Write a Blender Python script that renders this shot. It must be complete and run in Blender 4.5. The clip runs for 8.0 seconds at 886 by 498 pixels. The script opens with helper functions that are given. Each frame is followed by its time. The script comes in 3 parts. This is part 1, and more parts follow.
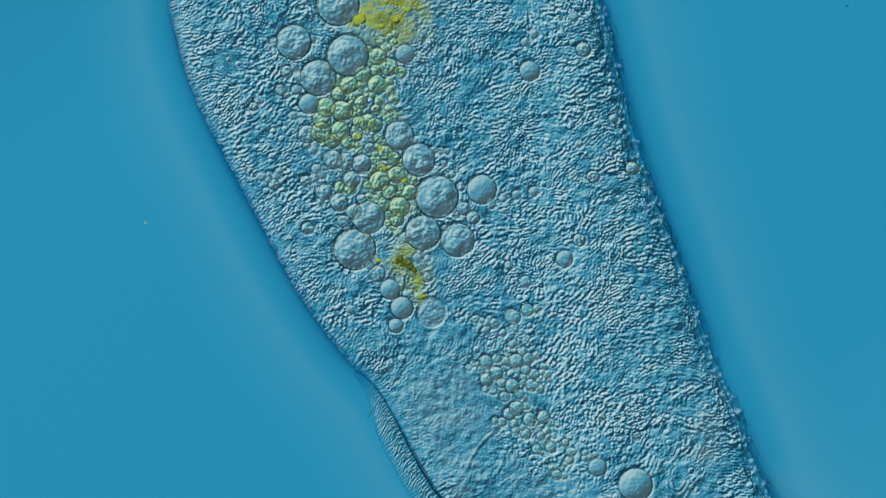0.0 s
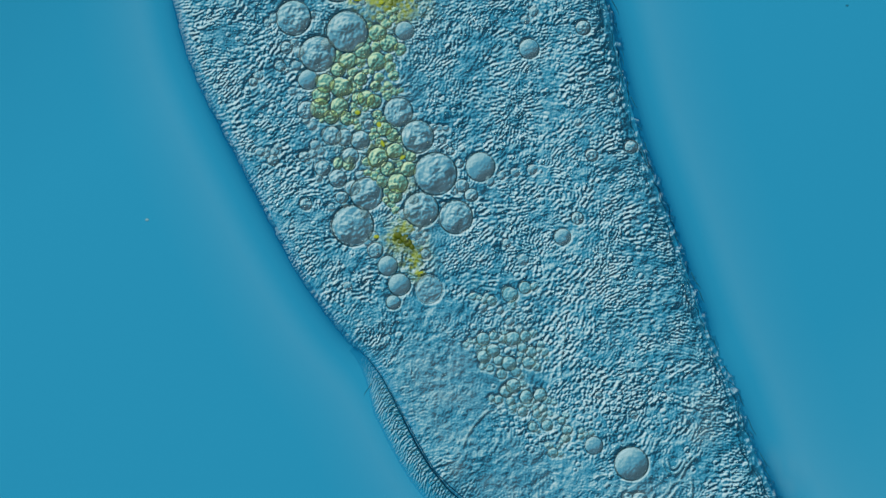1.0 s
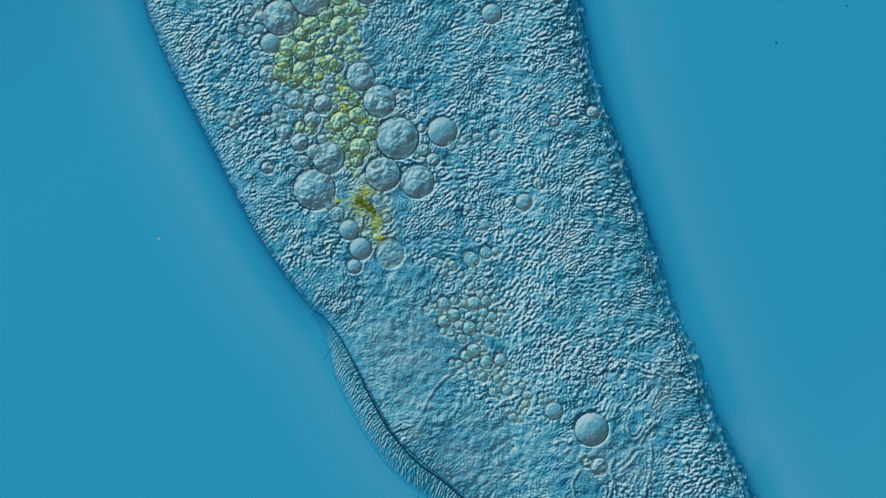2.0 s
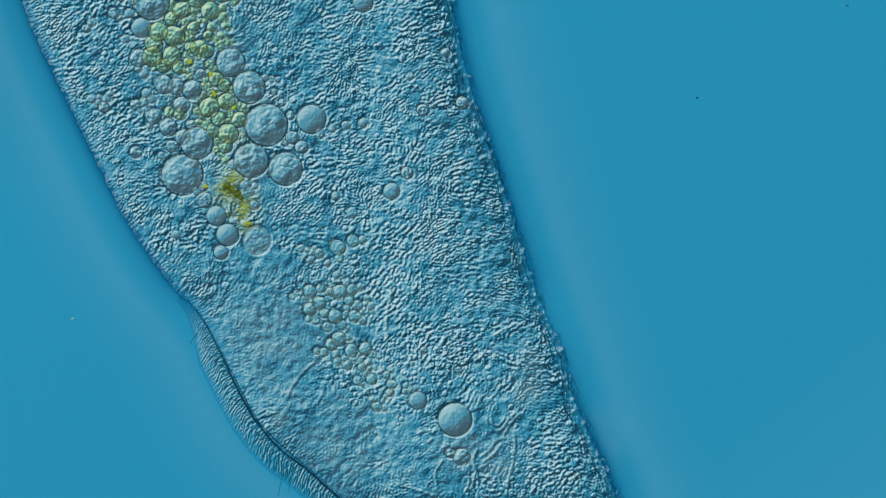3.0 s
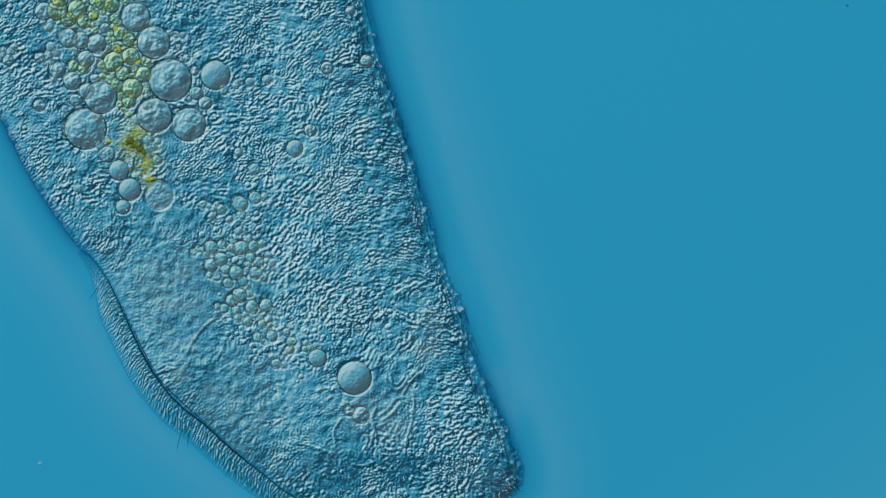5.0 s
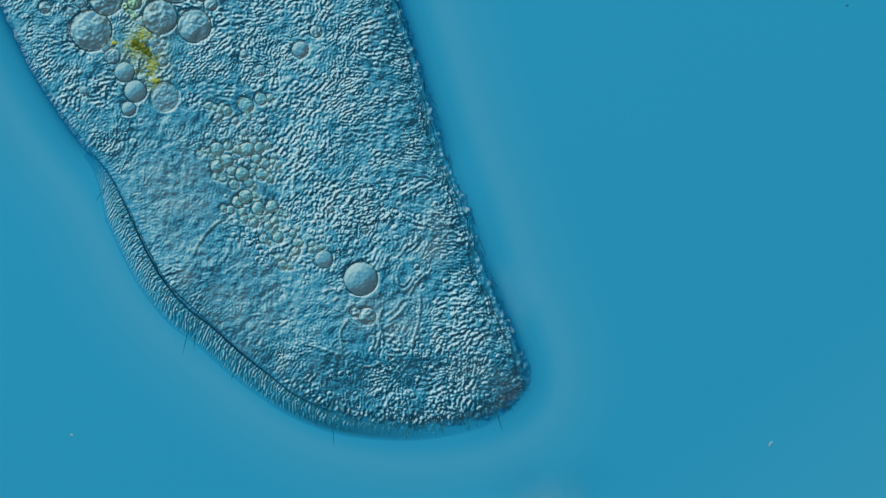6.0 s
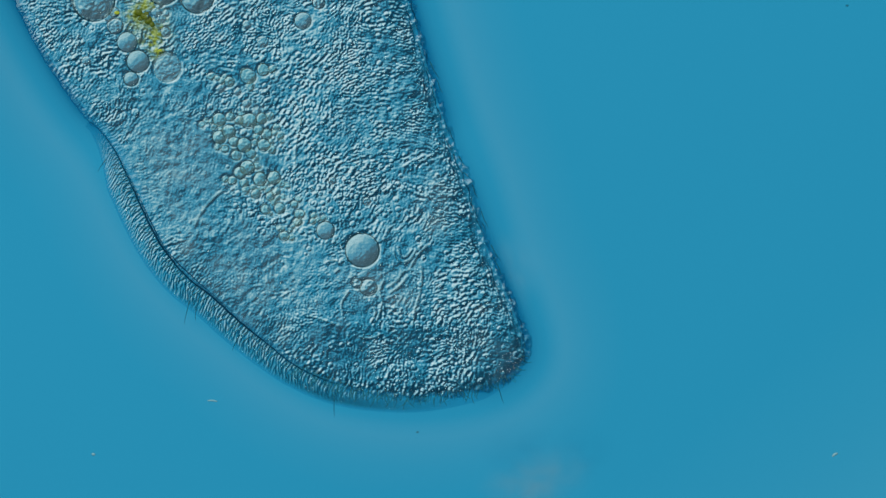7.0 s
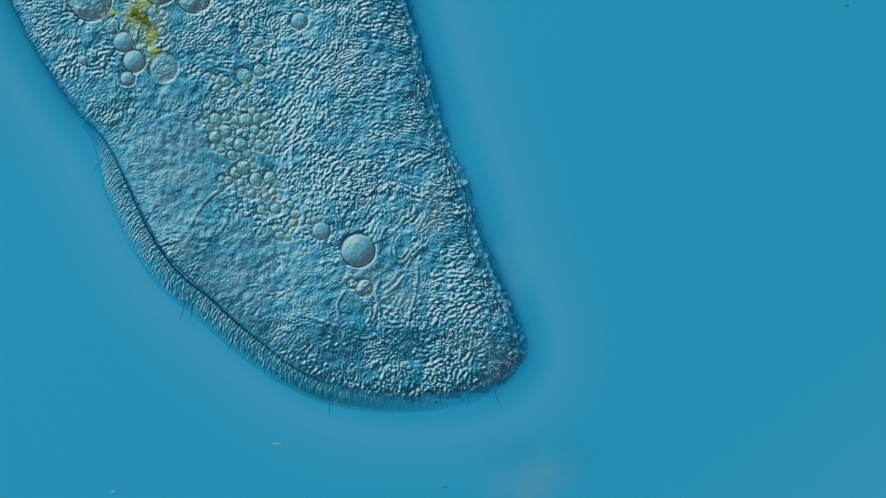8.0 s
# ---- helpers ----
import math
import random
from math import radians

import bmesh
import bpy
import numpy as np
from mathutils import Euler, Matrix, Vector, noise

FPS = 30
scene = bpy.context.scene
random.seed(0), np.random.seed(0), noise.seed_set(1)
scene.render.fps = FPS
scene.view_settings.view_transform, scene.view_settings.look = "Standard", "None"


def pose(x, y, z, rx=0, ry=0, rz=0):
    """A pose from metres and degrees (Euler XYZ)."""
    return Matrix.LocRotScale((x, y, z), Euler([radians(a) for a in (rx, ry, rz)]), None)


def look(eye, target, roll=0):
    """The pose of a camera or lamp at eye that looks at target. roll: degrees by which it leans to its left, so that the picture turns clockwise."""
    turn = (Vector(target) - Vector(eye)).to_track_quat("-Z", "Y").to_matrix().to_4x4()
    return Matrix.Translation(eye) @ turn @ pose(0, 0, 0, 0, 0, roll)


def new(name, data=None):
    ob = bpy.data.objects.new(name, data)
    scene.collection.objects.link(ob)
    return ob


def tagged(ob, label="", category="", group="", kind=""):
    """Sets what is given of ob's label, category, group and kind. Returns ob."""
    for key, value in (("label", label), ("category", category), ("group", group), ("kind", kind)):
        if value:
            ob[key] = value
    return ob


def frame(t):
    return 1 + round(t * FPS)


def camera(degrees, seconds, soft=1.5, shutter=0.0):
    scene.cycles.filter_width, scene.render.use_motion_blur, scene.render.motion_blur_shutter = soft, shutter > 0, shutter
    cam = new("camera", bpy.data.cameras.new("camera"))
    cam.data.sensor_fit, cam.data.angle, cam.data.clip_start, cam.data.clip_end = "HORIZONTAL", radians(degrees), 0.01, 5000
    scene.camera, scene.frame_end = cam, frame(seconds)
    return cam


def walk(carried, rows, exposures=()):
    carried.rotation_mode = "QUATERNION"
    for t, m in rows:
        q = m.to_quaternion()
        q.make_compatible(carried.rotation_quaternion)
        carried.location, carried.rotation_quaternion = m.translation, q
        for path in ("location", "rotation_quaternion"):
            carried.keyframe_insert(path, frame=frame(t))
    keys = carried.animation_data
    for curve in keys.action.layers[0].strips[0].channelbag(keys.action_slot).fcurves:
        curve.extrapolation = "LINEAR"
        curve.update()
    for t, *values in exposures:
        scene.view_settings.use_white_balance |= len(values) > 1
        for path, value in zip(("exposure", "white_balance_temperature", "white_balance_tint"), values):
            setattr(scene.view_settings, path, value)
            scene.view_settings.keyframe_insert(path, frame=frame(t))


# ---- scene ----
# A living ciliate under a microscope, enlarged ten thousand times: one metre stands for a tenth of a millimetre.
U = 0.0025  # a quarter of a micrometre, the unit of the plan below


def at(x, y):
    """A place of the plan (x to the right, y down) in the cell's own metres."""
    return ((x - 784) * U, (441 - y) * U)


def on_slide(x, y):
    """A place that shows at (x, y) of the plan but lies on the slide, under the cell's upper side."""
    return (at(x, y)[0] * (1 + 0.2 / REACH), at(x, y)[1] * (1 + 0.2 / REACH))


# camera: stands still, straight above the slide, and looks through the long lens of the objective
FIELD = 1.5
REACH = 1.96 / math.tan(radians(FIELD / 2))
cam = camera(FIELD, 8.0, soft=1.4)
EYE = pose(0, 0, REACH + 0.2)
walk(cam, [(0.0, EYE), (8.0, EYE)])

# ---- light ----
world = bpy.data.worlds.new("field_light")
scene.world = world
world.use_nodes = True
world.node_tree.nodes["Background"].inputs[0].default_value = (0.002, 0.03, 0.055, 1)
world.node_tree.nodes["Background"].inputs[1].default_value = 1.0

sun_data = bpy.data.lights.new("oblique_light", "SUN")
sun_data.energy = 2.4
sun_data.color = (1.0, 0.97, 0.90)
sun_data.angle = radians(20)
sun = new("oblique_light", sun_data)
SUN_EL, SUN_AZ = radians(60), radians(128)
SHEAR = -52.0
sun.matrix_world = look((10 * math.cos(SUN_AZ) * math.cos(SUN_EL), 10 * math.sin(SUN_AZ) * math.cos(SUN_EL), 10 * math.sin(SUN_EL)), (0, 0, 0))

# the condenser under the slide: a wide lamp, half shaded, so that its light rises from deep blue on one side to white on the other
lamp_data = bpy.data.lights.new("condenser_lamp", "AREA")
lamp_data.shape, lamp_data.size = "SQUARE", 400.0
lamp_data.energy = 502600
lamp_data.use_nodes = True
lamp_nodes = lamp_data.node_tree
glow = lamp_nodes.nodes["Emission"]
spot_on_lamp = lamp_nodes.nodes.new("ShaderNodeNewGeometry")
split = lamp_nodes.nodes.new("ShaderNodeSeparateXYZ")
slope = lamp_nodes.nodes.new("ShaderNodeValToRGB")
slope.color_ramp.interpolation = "LINEAR"
for place, tone in ((0.25, (0.0, 0.004, 0.012)), (0.38, (0.001, 0.012, 0.032)), (0.45, (0.003, 0.065, 0.125)), (0.487, (0.020, 0.258, 0.422)), (0.513, (0.018, 0.246, 0.405)),
                    (0.552, (0.105, 0.37, 0.485)), (0.63, (0.40, 0.61, 0.66)), (0.78, (0.72, 0.86, 0.88))):
    stop = slope.color_ramp.elements.new(place)
    stop.color = (*tone, 1)
slope.color_ramp.elements.remove(slope.color_ramp.elements[0])
slope.color_ramp.elements.remove(slope.color_ramp.elements[-1])
lamp_nodes.links.new(spot_on_lamp.outputs["Parametric"], split.inputs[0])
lamp_nodes.links.new(split.outputs[0], slope.inputs[0])
lamp_nodes.links.new(slope.outputs[0], glow.inputs[0])
lamp = new("condenser_lamp", lamp_data)
lamp.matrix_world = pose(0, 0, -400.0, 180, 0, SHEAR)


# ---- materials ----
def material(name):
    m = bpy.data.materials.new(name)
    m.use_nodes = True
    nt = m.node_tree
    nt.nodes.clear()
    return m, nt


def node(nt, kind, **values):
    n = nt.nodes.new(kind)
    for key, value in values.items():
        n.inputs[key.replace("_", " ")].default_value = value
    return n


def plasm(name, light, dark, rough=0.55, grain=120.0, bump=0.25, pigment=False, thin=False, body=1.0, gloss=0.4, tint=(0.9, 0.97, 0.97), clear=0.0, ior=1.62, stain=(0.82, 0.89, 0.89)):
    """Wet, cloudy living matter: two tones of colour, fine grain, and where asked a pigment and a thin edge."""
    m, nt = material(name)
    L = nt.links.new
    out = nt.nodes.new("ShaderNodeOutputMaterial")
    bsdf = node(nt, "ShaderNodeBsdfPrincipled", Roughness=rough)
    bsdf.inputs["Specular IOR Level"].default_value = gloss
    tc = nt.nodes.new("ShaderNodeTexCoord")
    cloud = node(nt, "ShaderNodeTexNoise", Scale=7.0, Detail=5.0, Roughness=0.6)
    fine = node(nt, "ShaderNodeTexNoise", Scale=grain, Detail=3.0, Roughness=0.6)
    L(tc.outputs["Object"], cloud.inputs["Vector"])
    L(tc.outputs["Object"], fine.inputs["Vector"])
    ramp = nt.nodes.new("ShaderNodeMapRange")
    ramp.inputs[1].default_value, ramp.inputs[2].default_value = 0.33, 0.67
    L(cloud.outputs["Fac"], ramp.inputs[0])
    mix = nt.nodes.new("ShaderNodeMix")
    mix.data_type = "RGBA"
    mix.inputs[6].default_value, mix.inputs[7].default_value = (*dark, 1), (*light, 1)
    L(ramp.outputs[0], mix.inputs[0])
    colour = mix.outputs[2]
    if pigment:
        for key, tone in (("watery_shade", (0.05, 0.29, 0.42)), ("chalky", (0.46, 0.66, 0.68)), ("pigment", (0.47, 0.58, 0.02)), ("deep", (0.14, 0.20, 0.004))):
            spot = nt.nodes.new("ShaderNodeAttribute")
            spot.attribute_name = key
            more = nt.nodes.new("ShaderNodeMix")
            more.data_type = "RGBA"
            more.inputs[7].default_value = (*tone, 1)
            L(spot.outputs["Fac"], more.inputs[0])
            L(colour, more.inputs[6])
            colour = more.outputs[2]
    L(colour, bsdf.inputs["Base Color"])
    bm = node(nt, "ShaderNodeBump", Strength=bump, Distance=0.004)
    L(fine.outputs["Fac"], bm.inputs["Height"])
    L(bm.outputs["Normal"], bsdf.inputs["Normal"])
    shader = bsdf.outputs[0]
    if clear > 0:
        lens = node(nt, "ShaderNodeBsdfRefraction", Color=(*stain, 1), Roughness=0.0, IOR=ior)
        L(bm.outputs["Normal"], lens.inputs["Normal"])
        milk = nt.nodes.new("ShaderNodeMixShader")
        milk.inputs[0].default_value = 1 - clear
        if pigment:
            dye = nt.nodes.new("ShaderNodeMapRange")
            dye.inputs[3].default_value, dye.inputs[4].default_value = 1 - clear, 0.9
            most = None
            for key, share in (("pigment", 1.0), ("deep", 1.0), ("chalky", 0.45)):
                spot = nt.nodes.new("ShaderNodeAttribute")
                spot.attribute_name = key
                scaled = node(nt, "ShaderNodeMath")
                scaled.operation, scaled.inputs[1].default_value = "MULTIPLY", share
                L(spot.outputs["Fac"], scaled.inputs[0])
                if most is None:
                    most = scaled.outputs[0]
                    continue
                top = node(nt, "ShaderNodeMath")
                top.operation = "MAXIMUM"
                L(most, top.inputs[0])
                L(scaled.outputs[0], top.inputs[1])
                most = top.outputs[0]
            L(most, dye.inputs[0])
            L(dye.outputs[0], milk.inputs[0])
        L(lens.outputs[0], milk.inputs[1])
        L(shader, milk.inputs[2])
        shader = milk.outputs[0]
    if thin:
        clear = node(nt, "ShaderNodeBsdfTransparent", Color=(0.62, 0.84, 0.9, 1))
        thick = nt.nodes.new("ShaderNodeAttribute")
        thick.attribute_name = "thickness"
        both = nt.nodes.new("ShaderNodeMixShader")
        L(thick.outputs["Fac"], both.inputs[0])
        L(clear.outputs[0], both.inputs[1])
        L(shader, both.inputs[2])
        shader = both.outputs[0]
    if body < 1:
        glass = node(nt, "ShaderNodeBsdfTransparent", Color=(*tint, 1))
        both = nt.nodes.new("ShaderNodeMixShader")
        both.inputs[0].default_value = body
        L(glass.outputs[0], both.inputs[1])
        L(shader, both.inputs[2])
        shader = both.outputs[0]
    L(shader, out.inputs["Surface"])
    return m


def veil(name, tint, pale, key="thickness", milk_tone=(0.55, 0.75, 0.82)):
    """A thin film far from the sharp plane: it tints or clouds the light behind it by its thickness."""
    m, nt = material(name)
    L = nt.links.new
    out = nt.nodes.new("ShaderNodeOutputMaterial")
    clear = nt.nodes.new("ShaderNodeBsdfTransparent")
    dim = node(nt, "ShaderNodeBsdfTransparent", Color=(*tint, 1))
    milk = node(nt, "ShaderNodeBsdfDiffuse", Color=(*milk_tone, 1))
    film = nt.nodes.new("ShaderNodeMixShader")
    film.inputs[0].default_value = pale
    L(dim.outputs[0], film.inputs[1])
    L(milk.outputs[0], film.inputs[2])
    thick = nt.nodes.new("ShaderNodeAttribute")
    thick.attribute_name = key
    both = nt.nodes.new("ShaderNodeMixShader")
    L(thick.outputs["Fac"], both.inputs[0])
    L(clear.outputs[0], both.inputs[1])
    L(film.outputs[0], both.inputs[2])
    L(both.outputs[0], out.inputs["Surface"])
    return m


def pane(name):
    """Clear clean glass with a faint, uneven film of water on it."""
    m, nt = material(name)
    L = nt.links.new
    out = nt.nodes.new("ShaderNodeOutputMaterial")
    tc = nt.nodes.new("ShaderNodeTexCoord")
    cloud = node(nt, "ShaderNodeTexNoise", Scale=0.6, Detail=2.0)
    L(tc.outputs["Object"], cloud.inputs["Vector"])
    mix = nt.nodes.new("ShaderNodeMix")
    mix.data_type = "RGBA"
    mix.inputs[6].default_value, mix.inputs[7].default_value = (0.94, 0.95, 0.96, 1), (0.98, 0.98, 0.98, 1)
    L(cloud.outputs["Fac"], mix.inputs[0])
    t = node(nt, "ShaderNodeBsdfRefraction", Roughness=0.0, IOR=1.02)
    L(mix.outputs[2], t.inputs["Color"])
    shine = node(nt, "ShaderNodeBsdfGlossy", Roughness=0.1)
    both = nt.nodes.new("ShaderNodeMixShader")
    both.inputs[0].default_value = 0.02
    L(t.outputs[0], both.inputs[1])
    L(shine.outputs[0], both.inputs[2])
    L(both.outputs[0], out.inputs["Surface"])
    return m


CYTOPLASM = plasm("cytoplasm", (0.24, 0.43, 0.48), (0.11, 0.33, 0.40), rough=0.45, gloss=0.2, pigment=True, thin=True, bump=0.35, clear=0.90)
CLEAR = plasm("vacuole_clear", (0.38, 0.60, 0.64), (0.28, 0.52, 0.58), rough=0.42, bump=0.2, gloss=0.2, pigment=True, clear=0.70)
YELLOWISH = plasm("vacuole_yellowish", (0.50, 0.68, 0.40), (0.32, 0.58, 0.46), rough=0.42, bump=0.3, gloss=0.2, pigment=True, clear=0.78, stain=(0.97, 1.0, 0.66))
AMBER = plasm("amber", (0.66, 0.80, 0.06), (0.52, 0.68, 0.05), rough=0.35, bump=0.3, body=0.7, tint=(0.95, 0.9, 0.4))
PALE = plasm("pale_granule", (0.42, 0.74, 0.66), (0.30, 0.64, 0.62), rough=0.42, bump=0.3, gloss=0.2, clear=0.72)
# skin whose near-black colour holds the shade of edges and folds
SHADED_PELLICLE = plasm("shaded_pellicle", (0.004, 0.055, 0.12), (0.002, 0.035, 0.08), rough=0.6, gloss=0.03)
# vacuole skin, painted dark for the shade at its rim
SHADED_MEMBRANE = plasm("shaded_membrane", (0.006, 0.10, 0.15), (0.003, 0.055, 0.10), rough=0.6, gloss=0.1, body=0.7)
UNDER = veil("under_film", (0.985, 0.99, 0.995), 0.0)
CILIA = plasm("cilia", (0.06, 0.46, 0.64), (0.03, 0.36, 0.52), rough=0.42, gloss=0.05, body=0.4)
FIBRE = plasm("fibre", (0.30, 0.60, 0.68), (0.22, 0.52, 0.60), rough=0.42, body=0.2)
# added films: one paints soft shade at the cell's edge, one pale haze
SHADE = veil("edge_shade_film", (0.18, 0.46, 0.58), 0.0)
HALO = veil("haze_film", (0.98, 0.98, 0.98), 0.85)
FRINGE = plasm("fringe_film", (0.04, 0.40, 0.58), (0.02, 0.33, 0.50), thin=True, gloss=0.02, clear=0.85)
BRIGHT = plasm("floating_matter", (0.45, 0.80, 0.88), (0.36, 0.72, 0.82), rough=0.4, body=0.6)
DEBRIS = veil("debris_film", (0.9, 0.9, 0.9), 0.8, milk_tone=(0.34, 0.40, 0.37))
THREAD = plasm("thread", (0.05, 0.36, 0.52), (0.02, 0.24, 0.38), rough=0.5, gloss=0.02, body=0.5)
DARKGREEN = plasm("dark_food", (0.16, 0.22, 0.004), (0.05, 0.10, 0.003), rough=0.5)
GLASS = pane("clear_glass")


# ---- small builders ----
def part(name, mesh, mat, parent, label=""):
    ob = new(name, mesh)
    if mesh.materials.find(mat.name) < 0:
        mesh.materials.append(mat)
    ob.parent = parent
    if label:
        ob["label"] = label
    return ob


def mesh_of(name, verts, faces, smooth=True):
    me = bpy.data.meshes.new(name)
    me.from_pydata([tuple(map(float, v)) for v in verts], [], [tuple(map(int, f)) for f in faces])
    me.polygons.foreach_set("use_smooth", [smooth] * len(me.polygons))
    me.update()
    return me


def spread(me, key, values):
    me.attributes.new(key, "FLOAT", "POINT").data.foreach_set("value", np.asarray(values, np.float32))


def glide(points, n, closed=False):
    """A smooth line through the points, n steps from one to the next."""
    p = [np.array(q, float) for q in points]
    m = len(p)
    out = []
    for i in range(m if closed else m - 1):
        a, b, c, d = (p[(i + k) % m] if closed else p[min(max(i + k, 0), m - 1)] for k in (-1, 0, 1, 2))
        for j in range(n):
            t = j / n
            out.append(0.5 * (2 * b + (c - a) * t + (2 * a - 5 * b + 4 * c - d) * t * t + (3 * b - 3 * c + d - a) * t ** 3))
    if not closed:
        out.append(p[-1])
    return np.array(out)


def tube(name, line, radii, sides=6, flat=1.0):
    """A round cord along a line of metres (n x 3), closed at both ends."""
    line = np.asarray(line, float)
    way = np.gradient(line, axis=0)
    way /= np.linalg.norm(way, axis=1)[:, None] + 1e-12
    side = np.cross(way, (0, 0, 1.0))
    side /= np.linalg.norm(side, axis=1)[:, None] + 1e-12
    up = np.cross(side, way)
    verts, faces = [], []
    n = len(line)
    for i in range(n):
        for k in range(sides):
            a = 2 * math.pi * k / sides
            verts.append(line[i] + radii[i] * (math.cos(a) * side[i] + flat * math.sin(a) * up[i]))
    for i in range(n - 1):
        for k in range(sides):
            a, b = i * sides + k, i * sides + (k + 1) % sides
            faces.append((a, b, b + sides, a + sides))
    faces.append(tuple(range(sides))[::-1])
    faces.append(tuple((n - 1) * sides + k for k in range(sides)))
    return mesh_of(name, verts, faces)


# ---- the slide under the water ----
def slide():
    me = bpy.data.meshes.new("glass_slide")
    bm = bmesh.new()
    n = 12
    grid = [[bm.verts.new((-9 + 18 * i / n, -7 + 14 * j / n, 0)) for i in range(n + 1)] for j in range(n + 1)]
    for j in range(n):
        for i in range(n):
            bm.faces.new((grid[j][i], grid[j][i + 1], grid[j + 1][i + 1], grid[j + 1][i]))
    bm.to_mesh(me)
    bm.free()
    me.materials.append(GLASS)
    tagged(new("glass_slide", me), "clear glass slide lit blue from below, under water", "microscope slide", kind="structure")


slide()

# ---- plan of the cell ----
LEFT = [(-138, -453), (-119, -342), (-88, -245), (-34, -132), (11, -33), (65, 80), (116, 159), (160, 218)]
BAND = [(178, 232), (205, 268), (235, 330), (260, 385), (290, 440), (330, 490), (380, 530), (430, 575), (480, 615), (525, 650)]
FRONT = [(590, 684), (660, 702), (740, 710), (810, 704), (870, 690), (914, 667), (938, 634)]
RIGHT = [(936, 596), (912, 535), (880, 468), (862, 420), (850, 370), (836, 321), (818, 283), (789, 203), (765, 122), (743, 41), (719, -40), (688, -127),
         (666, -222), (651, -323), (631, -414)]
REAR = [(598, -500), (530, -575), (410, -620), (250, -632), (80, -612), (-50, -570), (-120, -515)]
OUTLINE = glide(LEFT + BAND + FRONT + RIGHT + REAR, 6, closed=True)

BIG = [(161, -430, 38), (80, -367, 31), (174, -339, 37), (120, -302, 32), (258, -193, 26), (290, -148, 29), (319, -81, 38), (169, 4, 37), (291, -19, 31),
       (352, -3, 30), (196, -51, 29)]
FAINT = [(299, 123, 25)]
SMOOTH = [(399, -90, 26), (101, -257, 18), (275, -336, 17), (228, 78, 18), (247, 112, 20), (235, 143, 13), (494, -295, 18), (539, 40, 15), (579, 411, 16),
          (644, 446, 30)]
NESTED = [(278, -20, 17), (301, -8, 15), (272, -144, 14), (300, -138, 13), (104, -357, 23), (262, -180, 13), (184, -45, 15), (206, -60, 14), (310, -66, 15),
          (338, -95, 13), (156, 12, 15), (350, 6, 14), (168, -350, 17), (112, -296, 15), (168, -423, 16)]
MEDIUM = [(120, -99, 14), (146, -80, 16), (152, -46, 11), (89, -121, 10), (33, -117, 10), (88, -37, 11), (53, -283, 10), (65, -315, 11), (96, -203, 16),
          (4, -257, 8), (172, -62, 14), (365, -58, 12), (381, -41, 12), (362, -97, 8), (348, -120, 7), (335, -139, 6), (207, 50, 14), (205, 25, 9), (296, 60, 9),
          (591, -328, 13), (667, -114, 12), (597, -102, 11), (652, 360, 7), (591, 323, 7), (567, 8, 11), (186, -84, 9), (161, -152, 15), (189, -146, 17),
          (170, -119, 15), (139, -156, 17), (205, -173, 9), (655, 512, 15), (635, 505, 9)]
YELLOW = [(219, -114, 18), (249, -124, 15), (276, -114, 10), (272, -91, 14), (235, -93, 13), (252, -67, 18), (246, -45, 13), (232, -164, 13), (246, -153, 12),
          (221, -189, 9), (120, -205, 18), (131, -249, 17), (123, -227, 16), (159, -241, 19), (154, -206, 17), (167, -185, 12), (139, -189, 13), (183, -195, 9),
          (202, -219, 15), (216, -213, 13), (155, -272, 13), (173, -287, 16), (200, -304, 15), (227, -334, 16), (246, -315, 16), (224, -284, 17), (220, -240, 10),
          (194, -254, 12), (167, -105, 12), (188, -221, 11)]
CLUSTER = [(391, 215, 12), (410, 210, 8), (426, 216, 8), (443, 217, 14), (466, 213, 10), (475, 241, 10), (460, 233, 9), (408, 236, 12), (391, 246, 12),
           (417, 254, 9), (435, 260, 13), (401, 267, 7), (421, 278, 9), (447, 275, 9), (441, 300, 13), (428, 309, 11), (463, 320, 12), (488, 318, 12), (470, 260, 11),
           (414, 323, 8), (435, 327, 8), (473, 374, 9), (498, 372, 10), (533, 382, 9), (506, 421, 9), (456, 346, 9), (481, 351, 8), (557, 395, 6), (524, 365, 7),
           (442, 138, 14), (469, 127, 11), (409, 148, 9)]
SMALL = [(109, -140, 9), (105, -175, 9), (118, -130, 8), (73, -237, 8), (81, -282, 9), (87, -306, 10), (136, -319, 10), (133, -29, 7), (262, -12, 10),
         (279, -36, 9), (195, 35, 8), (190, -16, 9), (532, 397, 6), (394, 160, 8), (424, 166, 7), (440, 187, 8), (457, 200, 8), (156, 111, 8), (415, -64, 9),
         (436, -73, 8), (461, -77, 8), (491, -81, 9), (468, 78, 10), (440, 47, 8), (575, -161, 7), (638, -203, 8), (577, -387, 9), (505, -360, 9), (490, -346, 8)]
PIGMENT = [(255, -416, 62, 1.15), (202, -402, 24, 1.1), (200, -300, 110, 0.16), (225, -120, 80, 0.15), (215, -440, 90, 0.3), (154, -248, 46, 0.4), (167, -205, 52, 0.36), (178, -287, 42, 0.34), (228, -324, 40, 0.3),
           (238, -119, 44, 0.6), (251, -67, 34, 0.5), (240, -161, 26, 0.5), (169, -137, 46, 0.22), (203, -416, 40, 0.5), (258, 28, 38, 0.75), (273, 69, 30, 0.75),
           (282, 95, 16, 0.7), (208, 27, 12, 0.5), (169, -337, 50, 0.2), (433, 277, 50, 0.12), (441, 217, 40, 0.1)]
